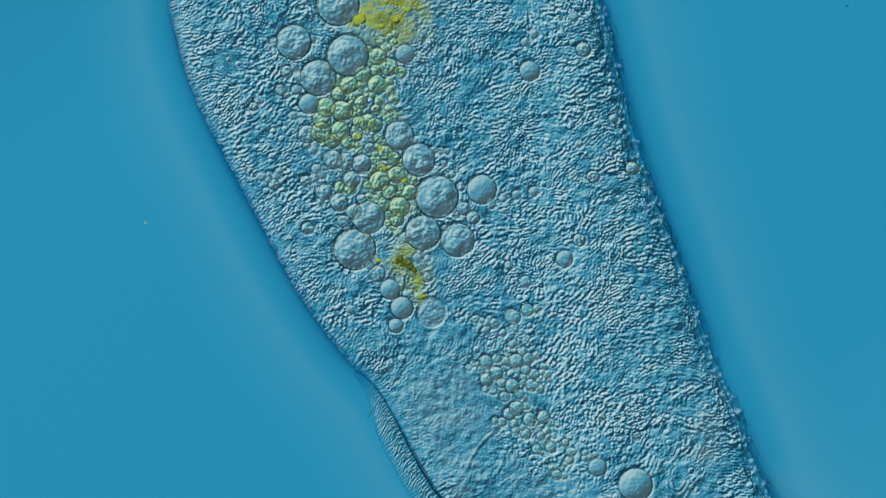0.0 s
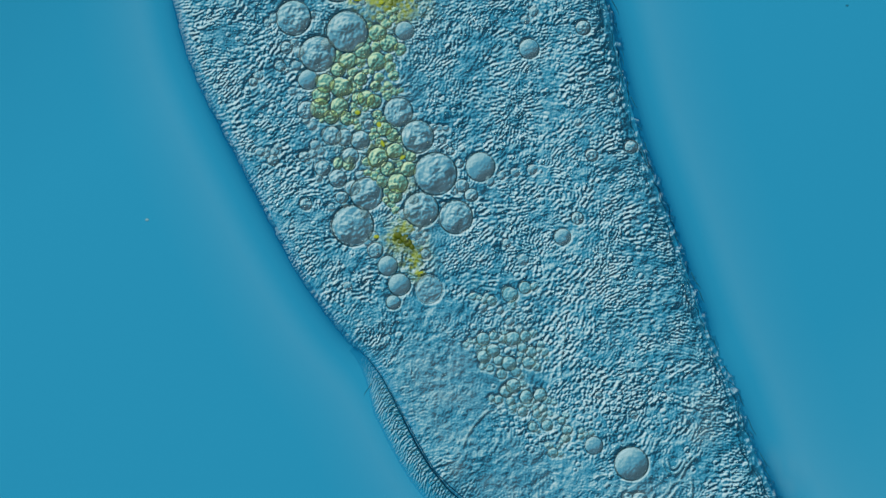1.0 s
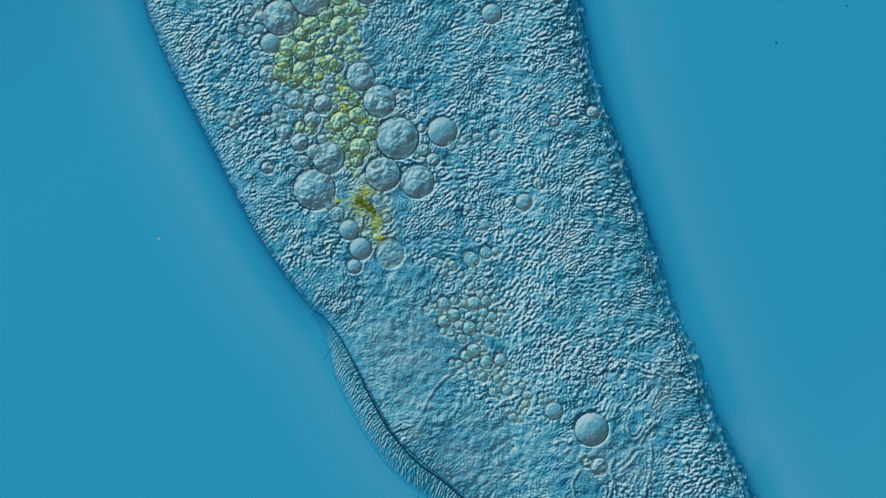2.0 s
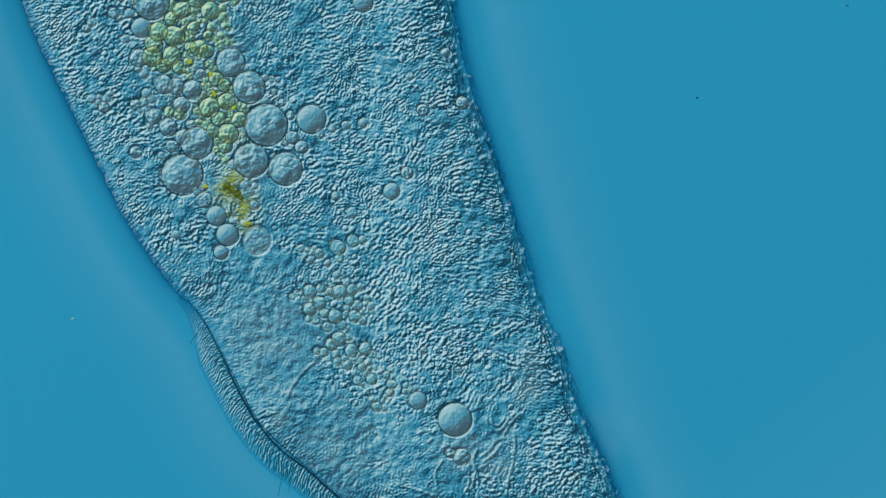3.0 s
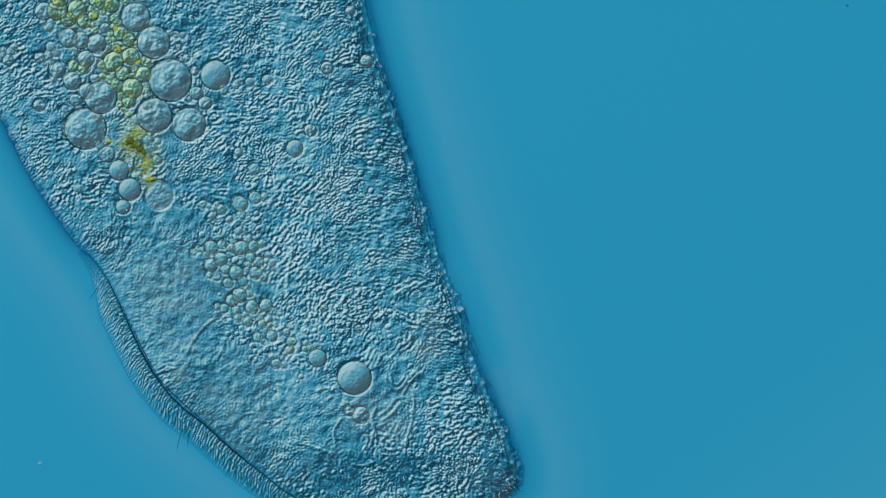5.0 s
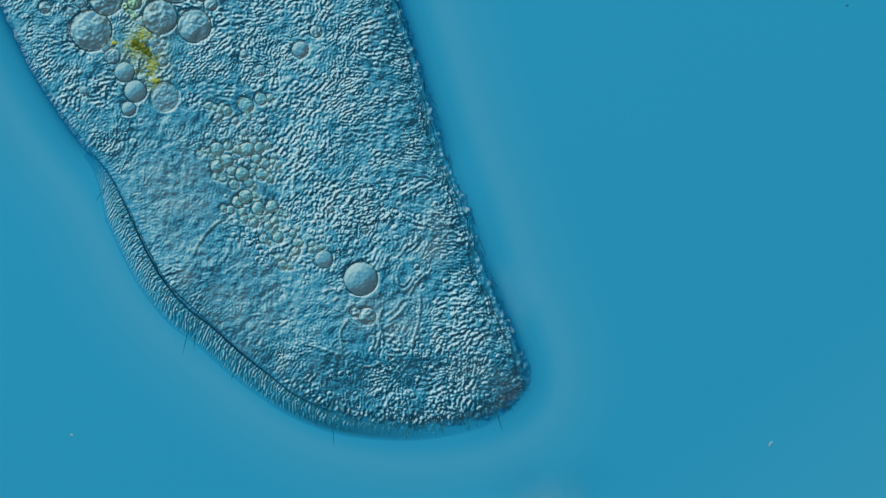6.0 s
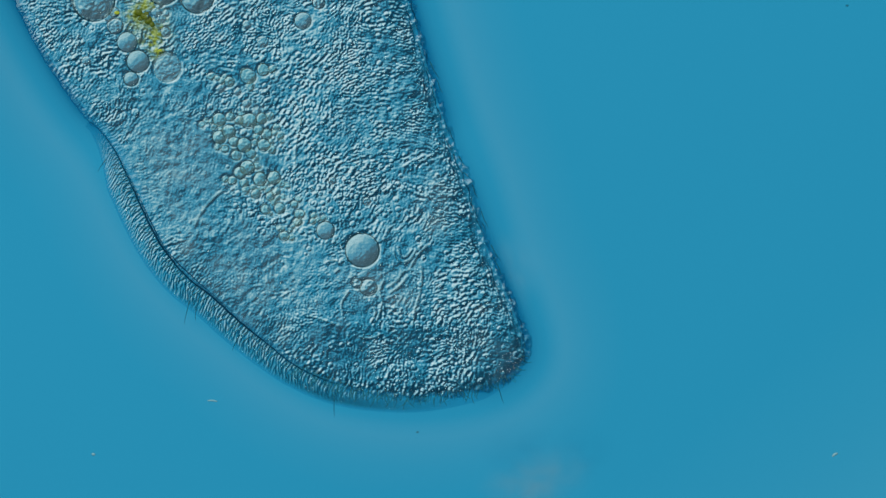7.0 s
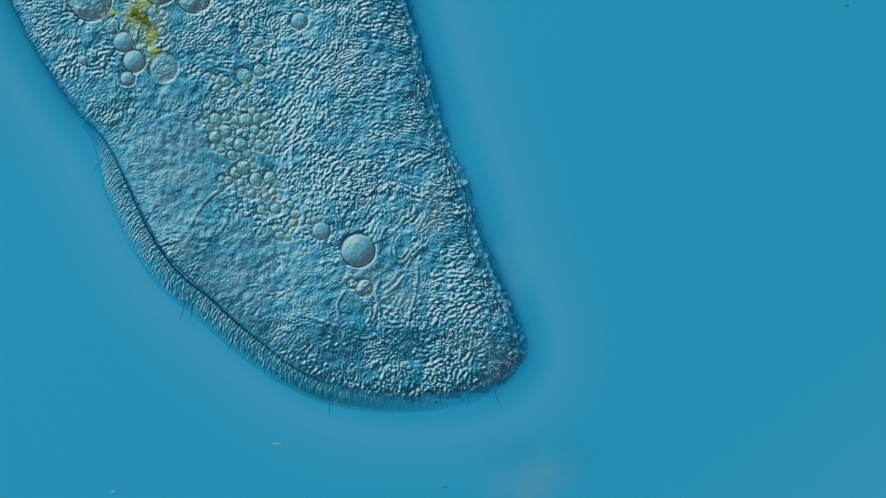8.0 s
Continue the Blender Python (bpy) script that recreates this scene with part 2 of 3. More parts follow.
DEEP = [(252, 29, 12, 1.0), (264, 43, 14, 1.0), (240, -398, 16, 0.55), (262, -385, 18, 0.6), (285, -410, 20, 0.5), (258, -425, 14, 0.5), (274, 51, 10, 0.6), (300, -440, 25, 0.4)]


def crowd(seeds, others, n, least, most, seed):
    """Small round bodies pressed into the gaps round those already there."""
    rnd, got = random.Random(seed), []
    for k in range(n):
        x, y, r = rnd.choice(seeds + got)
        s, a = rnd.uniform(least, most), rnd.uniform(0, 6.28)
        px, py = x + (r + s) * 0.86 * math.cos(a), y + (r + s) * 0.86 * math.sin(a)
        if all((px - qx) ** 2 + (py - qy) ** 2 > (0.84 * (s + qr)) ** 2 for qx, qy, qr in others + got):
            got.append((round(px, 1), round(py, 1), round(s, 1)))
    return got


CROWD = crowd(YELLOW, BIG + SMOOTH + MEDIUM + YELLOW + SMALL, 420, 5.5, 11, 21)[:60]
CROWD_B = crowd(MEDIUM[:12] + BIG[:10], BIG + SMOOTH + MEDIUM + YELLOW + SMALL + CROWD, 260, 5, 9, 22)[:34]
CROWD_C = crowd(CLUSTER, BIG + SMOOTH + CLUSTER, 260, 4.5, 8.5, 23)[:46]
BALLS = BIG + FAINT + SMOOTH + MEDIUM + YELLOW + CLUSTER + SMALL + CROWD + CROWD_B + CROWD_C

# ---- height of the cell over the slide, on a fine grid of the plan ----
STEP = 1.05
X0, Y0, NX, NY = -195, -660, 1125, 1350
X1, Y1 = X0 + NX * STEP, Y0 + NY * STEP
GX, GY = X0 + STEP * np.arange(NX), Y0 + STEP * np.arange(NY)
PX, PY = np.meshgrid(GX, GY)


def depth_inside(xs, ys):
    """Distance to the outline, positive inside."""
    a, b = OUTLINE, np.roll(OUTLINE, -1, 0)
    best = np.full(xs.shape, 1e9)
    inside = np.zeros(xs.shape, bool)
    for (ax, ay), (bx, by) in zip(a, b):
        dx, dy = bx - ax, by - ay
        t = np.clip(((xs - ax) * dx + (ys - ay) * dy) / (dx * dx + dy * dy + 1e-9), 0, 1)
        best = np.minimum(best, (xs - ax - t * dx) ** 2 + (ys - ay - t * dy) ** 2)
        if ay != by:
            inside ^= ((ay > ys) != (by > ys)) & (xs < ax + (ys - ay) * dx / dy)
    return np.where(inside, 1, -1) * np.sqrt(best)


def finer(coarse, k):
    """A coarse grid value read between its points, at every point of the fine grid."""
    jy, ix = np.clip((PY - Y0) / (STEP * k), 0, coarse.shape[0] - 1.001), np.clip((PX - X0) / (STEP * k), 0, coarse.shape[1] - 1.001)
    j, i = jy.astype(int), ix.astype(int)
    fy, fx = jy - j, ix - i
    return (coarse[j, i] * (1 - fx) + coarse[j, i + 1] * fx) * (1 - fy) + (coarse[j + 1, i] * (1 - fx) + coarse[j + 1, i + 1] * fx) * fy


K = 4
DIST = finer(depth_inside(*np.meshgrid(np.arange(X0, X1 + 2 * K * STEP, K * STEP), np.arange(Y0, Y1 + 2 * K * STEP, K * STEP))), K)

rng = np.random.default_rng(7)
FY, FX = np.meshgrid(np.fft.fftfreq(PX.shape[0], STEP), np.fft.fftfreq(PX.shape[1], STEP), indexing="ij")
FR, FA = np.hypot(FX, FY), np.arctan2(FY, FX)


def ripple(length, band=0.3, angle=None, spread_angle=0.45):
    """Unevenness of one wave length, of every direction or with its waves running along one angle."""
    gain = np.exp(-((FR * length - 1) / band) ** 2)
    if angle is not None:
        off = np.angle(np.exp(2j * (FA - angle))) / 2
        gain = gain * np.exp(-(off / spread_angle) ** 2)
    v = np.fft.ifft2(np.fft.fft2(rng.standard_normal(PX.shape)) * gain).real
    return v / v.std()


def steered(length, direction, strength, n=10):
    """Ripples whose waves run along a direction that changes over the plan."""
    total, norm = 0, 0
    for j in range(n):
        a = math.pi * j / n
        w = np.exp(strength * (np.cos(2 * (direction - a)) - 1))
        total = total + w * ripple(length, 0.45, a, 0.38)
        norm = norm + w * w
    return total / np.sqrt(norm)


def patch(x, y, r):
    return np.exp(-((PX - x) ** 2 + (PY - y) ** 2) / (r * r))


DIST = np.fft.ifft2(np.fft.fft2(DIST) * np.exp(-2 * (math.pi * 3.5 * FR) ** 2)).real
gy, gx = np.gradient(DIST, STEP)
ragged = np.clip((PX - 560) / 60, 0.25, 1)
DIST = DIST + ragged * (2.4 * ripple(34, 0.5) + 1.3 * ripple(13, 0.4)) * np.exp(-(DIST / 25) ** 2)
EDGE = np.exp(-np.clip(DIST, 0, None) / 70)
# the wave's way: along the rim near the edge, wandering within
along = np.arctan2(gx, -gy)
# on the far side of the cell the outermost folds run along the edge
FAR = np.clip((PX - 500) / 80, 0, 1) * np.clip((640 - PY) / 60, 0, 1)
along = along + 0.5 * math.pi * FAR / (1 + np.exp((DIST - 40) / 5))
wander = 1.1 * ripple(190, 0.5) + 0.4
side_x, side_y = EDGE * np.cos(2 * along) + (1 - EDGE) * np.cos(2 * wander), EDGE * np.sin(2 * along) + (1 - EDGE) * np.sin(2 * wander)
# bundles of strands that keep one way: place, half sizes, the angle across them, weight
BUNDLES = [(525, 225, 60, 110, 0.42, 3.0), (660, 140, 55, 60, 1.45, 2.5), (720, 60, 50, 90, 1.4, 1.5), (60, -180, 60, 120, 0.9, 2.0), (130, 130, 50, 60, 0.3, 1.2),
           (480, -60, 80, 60, 1.2, 1.5), (560, -250, 90, 90, 1.3, 1.0), (430, 100, 70, 40, 0.9, 1.5), (800, 420, 25, 70, 1.5, 2.0), (640, 250, 45, 40, 0.9, 2.0)]
for bx, by, rx, ry, a, strength in BUNDLES:
    w = strength * np.exp(-((PX - bx) / rx) ** 2 - ((PY - by) / ry) ** 2)
    side_x, side_y = side_x + w * np.cos(2 * a), side_y + w * np.sin(2 * a)
WAY = np.arctan2(side_y, side_x) / 2
calm = np.clip(0.9 * patch(305, 265, 85) + 0.75 * patch(345, 390, 70) + 0.6 * patch(560, 540, 110) + 0.65 * patch(430, 480, 90) + 0.65 * patch(690, 480, 65) + 0.4 * patch(330, 140, 60), 0, 0.88)
vary = np.clip(0.95 + 0.33 * ripple(60, 0.6) + 0.30 * ripple(150, 0.6), 0.42, 1.9)
def crease(field, width):
    """Narrow furrows where an unevenness passes through its middle."""
    return np.exp(-(field / width) ** 2)


BIND = 1.3 + (1.6 + 1.2 * FAR) * EDGE + 0.8 * patch(560, 230, 70) + 0.8 * patch(680, 120, 60)
BLEND = np.clip(0.62 + 0.5 * ripple(130, 0.6) - 0.35 * patch(540, 230, 90), 0, 1)
fine_grain = 0.46 * ripple(6.0, 0.7) + 0.52 * steered(6.3, WAY, 0.7 * BIND)
coarse_grain = 0.55 * ripple(8.6, 0.9) + 0.78 * steered(9.4, WAY + 0.2, 0.8 * BIND)
grain_relief = BLEND * fine_grain + (1 - BLEND) * coarse_grain + 0.42 * ripple(15, 0.8) + 0.5 * ripple(28, 0.7)
worms = crease(steered(14.0, WAY + 0.2, 0.6 * BIND), 0.62) + 0.75 * crease(ripple(25.0, 0.5), 0.45)
furrow = crease(steered(17.0, WAY, 0.8), 0.50) + 0.5 * crease(ripple(34.0, 0.4), 0.30)
front = np.clip((PY - 520) / 110, 0, 1) * np.clip((PX - 430) / 120, 0, 1)
right_rim = np.clip((PX - 560) / 60, 0, 1) * np.exp(-np.clip(DIST, 0, None) / 55)
fine_relief = 0.82 * grain_relief * vary + 0.46 * worms * vary - 0.36 * furrow * vary
fine_relief *= 0.82 * (1 - calm) * (1 - 0.5 * patch(435, 265, 62)) * (1 - 0.35 * patch(500, 375, 40)) * (1.0 + 0.15 * front + 0.25 * right_rim) * (1 - 0.55 * patch(900, 625, 45))
fine_relief += 0.75 * calm * (0.40 * ripple(16, 0.5) + 0.14 * ripple(7, 0.4) + 0.5 * crease(ripple(26, 0.5), 0.36) - 0.45 * crease(ripple(34, 0.5), 0.28) + 0.3 * crease(ripple(15, 0.5), 0.5) + 0.13 * ripple(6.5, 0.8))
soft_relief = (0.35 * ripple(24, 0.5) + 0.4 * ripple(48, 0.5) + 0.8 * ripple(120, 0.5)) * (1 - 0.4 * front)
wisps = calm * (0.28 * crease(ripple(30, 0.5), 0.35) + 0.22 * crease(ripple(46, 0.5), 0.2))
CHALKY = np.clip(wisps + 0.42 * patch(310, 290, 85) + 0.32 * patch(430, 510, 90) + 0.5 * patch(650, 508, 32) + 0.55 * patch(768, 398, 28) + 0.45 * patch(775, 350, 22) + 0.5 * patch(335, 442, 18) + 0.35 * patch(722, 520, 42) + 0.3 * patch(505, 595, 20)
                 + 0.28 * patch(850, 620, 45) + 0.08 * ripple(60, 0.6), 0, 0.8)
# bluer watery zones; along the right rim the same tone paints edge shade
WATERY_SHADE = np.clip(0.3 * calm + 0.2 * calm * ripple(30, 0.6) + 0.35 * patch(650, 400, 60) + 0.2 * patch(480, 560, 70) + 0.45 * patch(820, 470, 45) + 0.4 * patch(740, 640, 140) + 0.7 * patch(838, 470, 55) + 0.6 * right_rim + 0.28 * front + 0.12 * ripple(90, 0.6), 0, 0.85)
RISE = 70 + 8 * (1 + 1.3 * FAR) * (1 - np.exp(-np.clip(DIST, 0, None) / 20)) + 18 * (1 - 0.25 * front) * (1 - np.exp(-np.clip(DIST, 0, None) / 40))
BASE_H = RISE + soft_relief * np.clip(DIST / 30, 0, 1)
STRANDS = [([(348, 404), (356, 386), (370, 366), (388, 348), (402, 340)], 1.9), ([(540, 560), (570, 569), (602, 580)], 1.9),
           ([(682, 500), (676, 520), (680, 540), (672, 565), (664, 580)], 1.7), ([(748, 470), (750, 500), (744, 530), (738, 552), (734, 580)], 1.8),
           ([(690, 512), (706, 500), (716, 486), (732, 480)], 2.0), ([(694, 522), (712, 508), (724, 492)], 1.6)]
STRANDS += [([(700, 446), (704, 460), (716, 468), (730, 462), (740, 448), (750, 436)], 2.2), ([(708, 440), (712, 456), (722, 458), (732, 446)], 1.6),
           ([(728, 480), (738, 462), (752, 444), (764, 436)], 1.6),
           ([(526, 300), (528, 262), (536, 220), (540, 170)], 2.0), ([(606, 470), (592, 464), (580, 470)], 1.6), ([(604, 480), (596, 486)], 1.5),
           ([(640, 600), (660, 602), (680, 594)], 1.4), ([(620, 520), (608, 540), (610, 560)], 1.4), ([(660, 540), (668, 556), (660, 574)], 1.3)]
strand_relief = np.zeros(PX.shape)
for points, thick in STRANDS:
    for a, b in zip(glide(points, 4)[:-1], glide(points, 4)[1:]):
        i, j, k = int(((a[0] + b[0]) / 2 - X0) / STEP), int(((a[1] + b[1]) / 2 - Y0) / STEP), 26
        s = (slice(j - k, j + k), slice(i - k, i + k))
        t = np.clip(((PX[s] - a[0]) * (b[0] - a[0]) + (PY[s] - a[1]) * (b[1] - a[1])) / ((b[0] - a[0]) ** 2 + (b[1] - a[1]) ** 2), 0, 1)
        d = np.hypot(PX[s] - a[0] - t * (b[0] - a[0]), PY[s] - a[1] - t * (b[1] - a[1]))
        strand_relief[s] = np.maximum(strand_relief[s], np.exp(-(d / (1.6 * thick)) ** 2))
H = BASE_H + fine_relief * 1.08 * np.clip((DIST + 3) / 7, 0, 1)
H += 1.6 * strand_relief
for bx, by, br in BALLS:
    d = np.hypot(PX - bx, PY - by)
    H -= (1.3 + 0.035 * br) * np.exp(-((d - br - 0.6) / 2.2) ** 2) + np.where(d < br - 1, 5.0, 0)
# granules strewn through the plasm
gr = np.random.default_rng(11)
for n in range(1500):
    bx, by, br = gr.uniform(-120, 930), gr.uniform(-460, 700), gr.uniform(2.5, 4.5) + 3.0 * gr.random() ** 5
    if n < 520:
        cx, cy, rx, ry = ((645, 335, 45, 25), (470, 170, 60, 60), (500, 380, 70, 22), (30, -180, 60, 120), (560, -120, 60, 160), (770, 560, 60, 60))[n % 6]
        bx, by, br = cx + rx * gr.normal(), cy + ry * gr.normal(), gr.uniform(3.2, 5.5)
    i, j = int((bx - X0) / STEP), int((by - Y0) / STEP)
    if any((bx - cx) ** 2 + (by - cy) ** 2 < (cr + br + 2) ** 2 for cx, cy, cr in BALLS):
        continue
    if not (4 < i < NX - 5 and 4 < j < NY - 5) or DIST[j, i] < 14 or calm[j, i] > 0.45:
        continue
    k = int(br * 2 / STEP) + 1
    s = (slice(max(j - k, 0), j + k + 1), slice(max(i - k, 0), i + k + 1))
    d2 = ((PX[s] - bx) ** 2 + (PY[s] - by) ** 2) / (br * br)
    H[s] += 0.42 * br * np.sqrt(np.clip(1 - d2, 0, 1)) - 0.7 * np.exp(-(np.sqrt(d2) - 1.15) ** 2 / 0.06)
H = np.where(DIST < 0, np.minimum(H, 70 + 8 * DIST), H)


mottle = np.clip(1 + 0.28 * ripple(13, 0.6) + 0.25 * ripple(45, 0.6), 0, 2)


def stain(spots, cap):
    v = np.zeros(PX.shape)
    for x, y, r, strength in spots:
        v = np.maximum(v, strength * patch(x, y, r))
    return np.clip(v * mottle, 0, cap)


STAIN, DEEP_STAIN = stain(PIGMENT, 0.94), stain(DEEP, 0.95)
WRINKLES = 0.38 * ripple(6.5, 0.4) + 0.5 * ripple(11.0, 0.5) + 0.7 * ripple(24.0, 0.4) + 0.8 * crease(ripple(24.0, 0.4), 0.36) - 0.7 * crease(ripple(32.0, 0.4), 0.28)


def height(x, y):
    i, j = int(round((x - X0) / STEP)), int(round((y - Y0) / STEP))
    return BASE_H[j, i] * U


ciliate = new("ciliate")
tagged(ciliate, "large translucent blue-grey ciliate with round vacuoles and yellow-green food", "ciliate")


def cell_body():
    keep = DIST > -3
    for bx, by, br in BALLS:
        i, j, k = int((bx - X0) / STEP), int((by - Y0) / STEP), int(br / STEP) + 3
        s = (slice(max(j - k, 0), j + k + 1), slice(max(i - k, 0), i + k + 1))
        keep[s] &= np.hypot(PX[s] - bx, PY[s] - by) > 0.9 * br - 1.5
    quad = keep[:-1, :-1] & keep[1:, :-1] & keep[:-1, 1:] & keep[1:, 1:]
    used = np.zeros(keep.shape, bool)
    for dj in (0, 1):
        for di in (0, 1):
            used[dj:dj + quad.shape[0], di:di + quad.shape[1]] |= quad
    index = np.full(keep.shape, -1)
    index[used] = np.arange(used.sum())
    co = np.stack([(PX[used] - 784) * U, (441 - PY[used]) * U, np.maximum(H[used], 20) * U], 1).astype(np.float32)
    jj, ii = np.nonzero(quad)
    faces = np.stack([index[jj, ii], index[jj + 1, ii], index[jj + 1, ii + 1], index[jj, ii + 1]], 1).astype(np.int32)
    me = bpy.data.meshes.new("cytoplasm")
    me.vertices.add(len(co))
    me.vertices.foreach_set("co", co.ravel())
    me.loops.add(faces.size)
    me.loops.foreach_set("vertex_index", faces.ravel())
    me.polygons.add(len(faces))
    me.polygons.foreach_set("loop_start", np.arange(0, faces.size, 4, dtype=np.int32))
    me.polygons.foreach_set("use_smooth", np.ones(len(faces), bool))
    me.update(calc_edges=True)
    me.validate()
    for key, v in (("pigment", STAIN), ("deep", DEEP_STAIN)):
        spread(me, key, v[used])
    spread(me, "watery_shade", WATERY_SHADE[used])
    spread(me, "chalky", CHALKY[used])
    spread(me, "thickness", np.clip(0.08 + (DIST + 3) / np.where(PX + 0.4 * PY < 420, 26, 15 + 12 * FAR), 0, 1)[used])
    part("cytoplasm", me, CYTOPLASM, ciliate, "grainy blue-grey cytoplasm stained yellow-green by food")
    low = [(*at(*(np.array((400, 0)) + 0.96 * (q - np.array((400, 0))))), 40 * U) for q in OUTLINE[::2]]
    deeper = [(*at(*(np.array((400, 0)) + 0.8 * (q - np.array((400, 0))))), 2 * U) for q in OUTLINE[::2]]
    n = len(low)
    ring = [(i, (i + 1) % n, n + (i + 1) % n, n + i) for i in range(n)]
    under = mesh_of("underside", low + deeper, ring + [tuple(range(n, 2 * n))])
    spread(under, "thickness", [1.0] * (2 * n))
    part("underside", under, UNDER, ciliate, "clear blue underside")


cell_body()


# ---- vacuoles and granules ----
def ball_mesh(name, sub, rough, seed):
    bm = bmesh.new()
    bmesh.ops.create_icosphere(bm, subdivisions=sub, radius=1.0)
    for v in bm.verts:
        p = v.co * 1.0
        w = noise.noise(p * 1.4 + Vector((seed, 0, 0))) * 0.06 + rough * noise.noise(p * 4.5 + Vector((0, seed, 0))) + 0.45 * rough * noise.noise(p * 11 + Vector((0, 0, seed)))
        flat = (math.hypot(p.x, p.y) ** 2.5 + abs(p.z) ** 2.5) ** (-1 / 2.5)
        v.co = p * flat * (1 + w)
    me = bpy.data.meshes.new(name)
    bm.to_mesh(me)
    bm.free()
    me.polygons.foreach_set("use_smooth", [True] * len(me.polygons))
    return me


def ring_mesh(name, minor):
    bm = bmesh.new()
    rows = []
    for k in range(40):
        a = 2 * math.pi * k / 40
        m = minor * (1 + 0.3 * math.sin(3 * a + minor * 50) + 0.2 * math.sin(7 * a))
        rows.append([bm.verts.new(((1 + m * math.cos(b)) * math.cos(a), (1 + m * math.cos(b)) * math.sin(a), 1.6 * minor * math.sin(b))) for b in (0, 1.05, 2.1, 3.14, 4.2, 5.24)])
    for k in range(40):
        for b in range(6):
            bm.faces.new((rows[k][b], rows[(k + 1) % 40][b], rows[(k + 1) % 40][(b + 1) % 6], rows[k][(b + 1) % 6]))
    me = bpy.data.meshes.new(name)
    bm.to_mesh(me)
    bm.free()
    me.polygons.foreach_set("use_smooth", [True] * len(me.polygons))
    return me


RINGS = [(24, ring_mesh("shaded_membrane", 0.036)), (14, ring_mesh("shaded_membrane", 0.052)), (0, ring_mesh("shaded_membrane", 0.075))]


def read(grid, xs, ys):
    """A value of the fine grid between its points."""
    u, v = (xs - X0) / STEP, (ys - Y0) / STEP
    i, j = u.astype(int), v.astype(int)
    fu, fv = u - i, v - j
    return (grid[j, i] * (1 - fu) + grid[j, i + 1] * fu) * (1 - fv) + (grid[j + 1, i] * (1 - fu) + grid[j + 1, i + 1] * fu) * fv


def dome(name, x, y, r, high, rough, rnd, wob, dye=0.0):
    """A vacuole that bulges out of the plasm: a low rounded cap with wrinkled skin over a closed bowl."""
    n, rings = (64, 22) if r > 20 else (40, 12)
    squash, turn, p1, p2 = rnd.uniform(1 - 3 * wob, 1 + 3 * wob), rnd.uniform(0, 6.28), rnd.uniform(0, 6.28), rnd.uniform(0, 6.28)
    a = np.arange(n) * 2 * math.pi / n
    outline = r * (1 + (squash - 1) * np.cos(2 * (a - turn)) + wob * np.sin(3 * a + p1) + 0.6 * wob * np.sin(5 * a + p2))
    t = np.concatenate([np.linspace(0.0, 1, rings + 1)[1:] ** 0.85, [0.97]])
    up = np.concatenate([high * r * (1 - t[:rings] ** 2.2), [-4.0]])
    skin = np.concatenate([np.clip((1 - t[:rings]) * 6, 0, 1), [0]]) * rough
    dx, dy = t[:, None] * outline * np.cos(a), t[:, None] * outline * np.sin(a)
    px, py = np.append(dx.ravel(), 0) + x, np.append(dy.ravel(), 0) + y
    z = np.append((up[:, None] + 0 * dx).ravel(), high * r)
    z += np.append((skin[:, None] + 0 * dx).ravel(), rough) * (read(WRINKLES, px, py))
    for bx, by, br in NESTED:
        if r > 22:
            d = ((px - bx) ** 2 + (py - by) ** 2) / (br * br)
            z += np.where((px - x) ** 2 + (py - y) ** 2 < 0.9 * r * r, 0.2 * br * np.clip(1 - d, 0, 1) ** 0.8, 0)
    rows = len(t)
    verts = np.stack([(px - x) * U, (y - py) * U, z * U], 1)
    faces = [(rows * n, (k + 1) % n, k) for k in range(n)]
    for g in range(rows - 1):
        faces += [(g * n + k, g * n + (k + 1) % n, (g + 1) * n + (k + 1) % n, (g + 1) * n + k) for k in range(n)]
    me = mesh_of(name, verts, faces)
    spread(me, "pigment", np.clip(dye + 0.25 * read(STAIN, px, py), 0, 1))
    spread(me, "deep", 0.3 * read(DEEP_STAIN, px, py))
    spread(me, "watery_shade", 0.25 * read(WATERY_SHADE, px, py))
    return me


def balls(name, places, mat, label, rough=0.6, high=0.29, lift=0.0, ringed=True, wob=0.018):
    rnd = random.Random(len(places))
    for x, y, r in places:
        ob = part(name, dome(name, x, y, r, high * rnd.uniform(0.85, 1.1), rough, rnd, wob, 0.06 * rnd.random() if mat is YELLOWISH else 0.0), mat, ciliate, label)
        ob.location = (*at(x, y), height(x, y) + lift * r * U)
        # a ring of skin whose dark colour paints the rim shade all round
        if ringed:
            ring = part("shaded_membrane", next(me for least, me in RINGS if r >= least), SHADED_MEMBRANE, ob)
            ring.location, ring.scale = (0, 0, -0.5 * U), (r * 0.995 * U,) * 3


balls("vacuole", BIG, CLEAR, "large clear round vacuole with wrinkled contents", rough=0.7, high=0.20)
balls("vacuole", SMOOTH, CLEAR, "clear smooth round vacuole", rough=0.22, high=0.24)
balls("vacuole", FAINT, CLEAR, "faint clear vacuole deep in the cell", rough=0.6, high=0.10, ringed=False)
balls("vacuole", MEDIUM, CLEAR, "clear round vacuole", rough=0.8, high=0.30, wob=0.03)
balls("food_vacuole", YELLOW, YELLOWISH, "small yellowish food vacuole", rough=0.9, high=0.31, wob=0.045)
balls("food_vacuole", CROWD, YELLOWISH, "tiny yellowish food vacuole", rough=0.6, high=0.30, ringed=False, wob=0.05)
balls("granule", CROWD_B, CLEAR, "small clear granule", rough=0.5, high=0.28, ringed=False, wob=0.05)
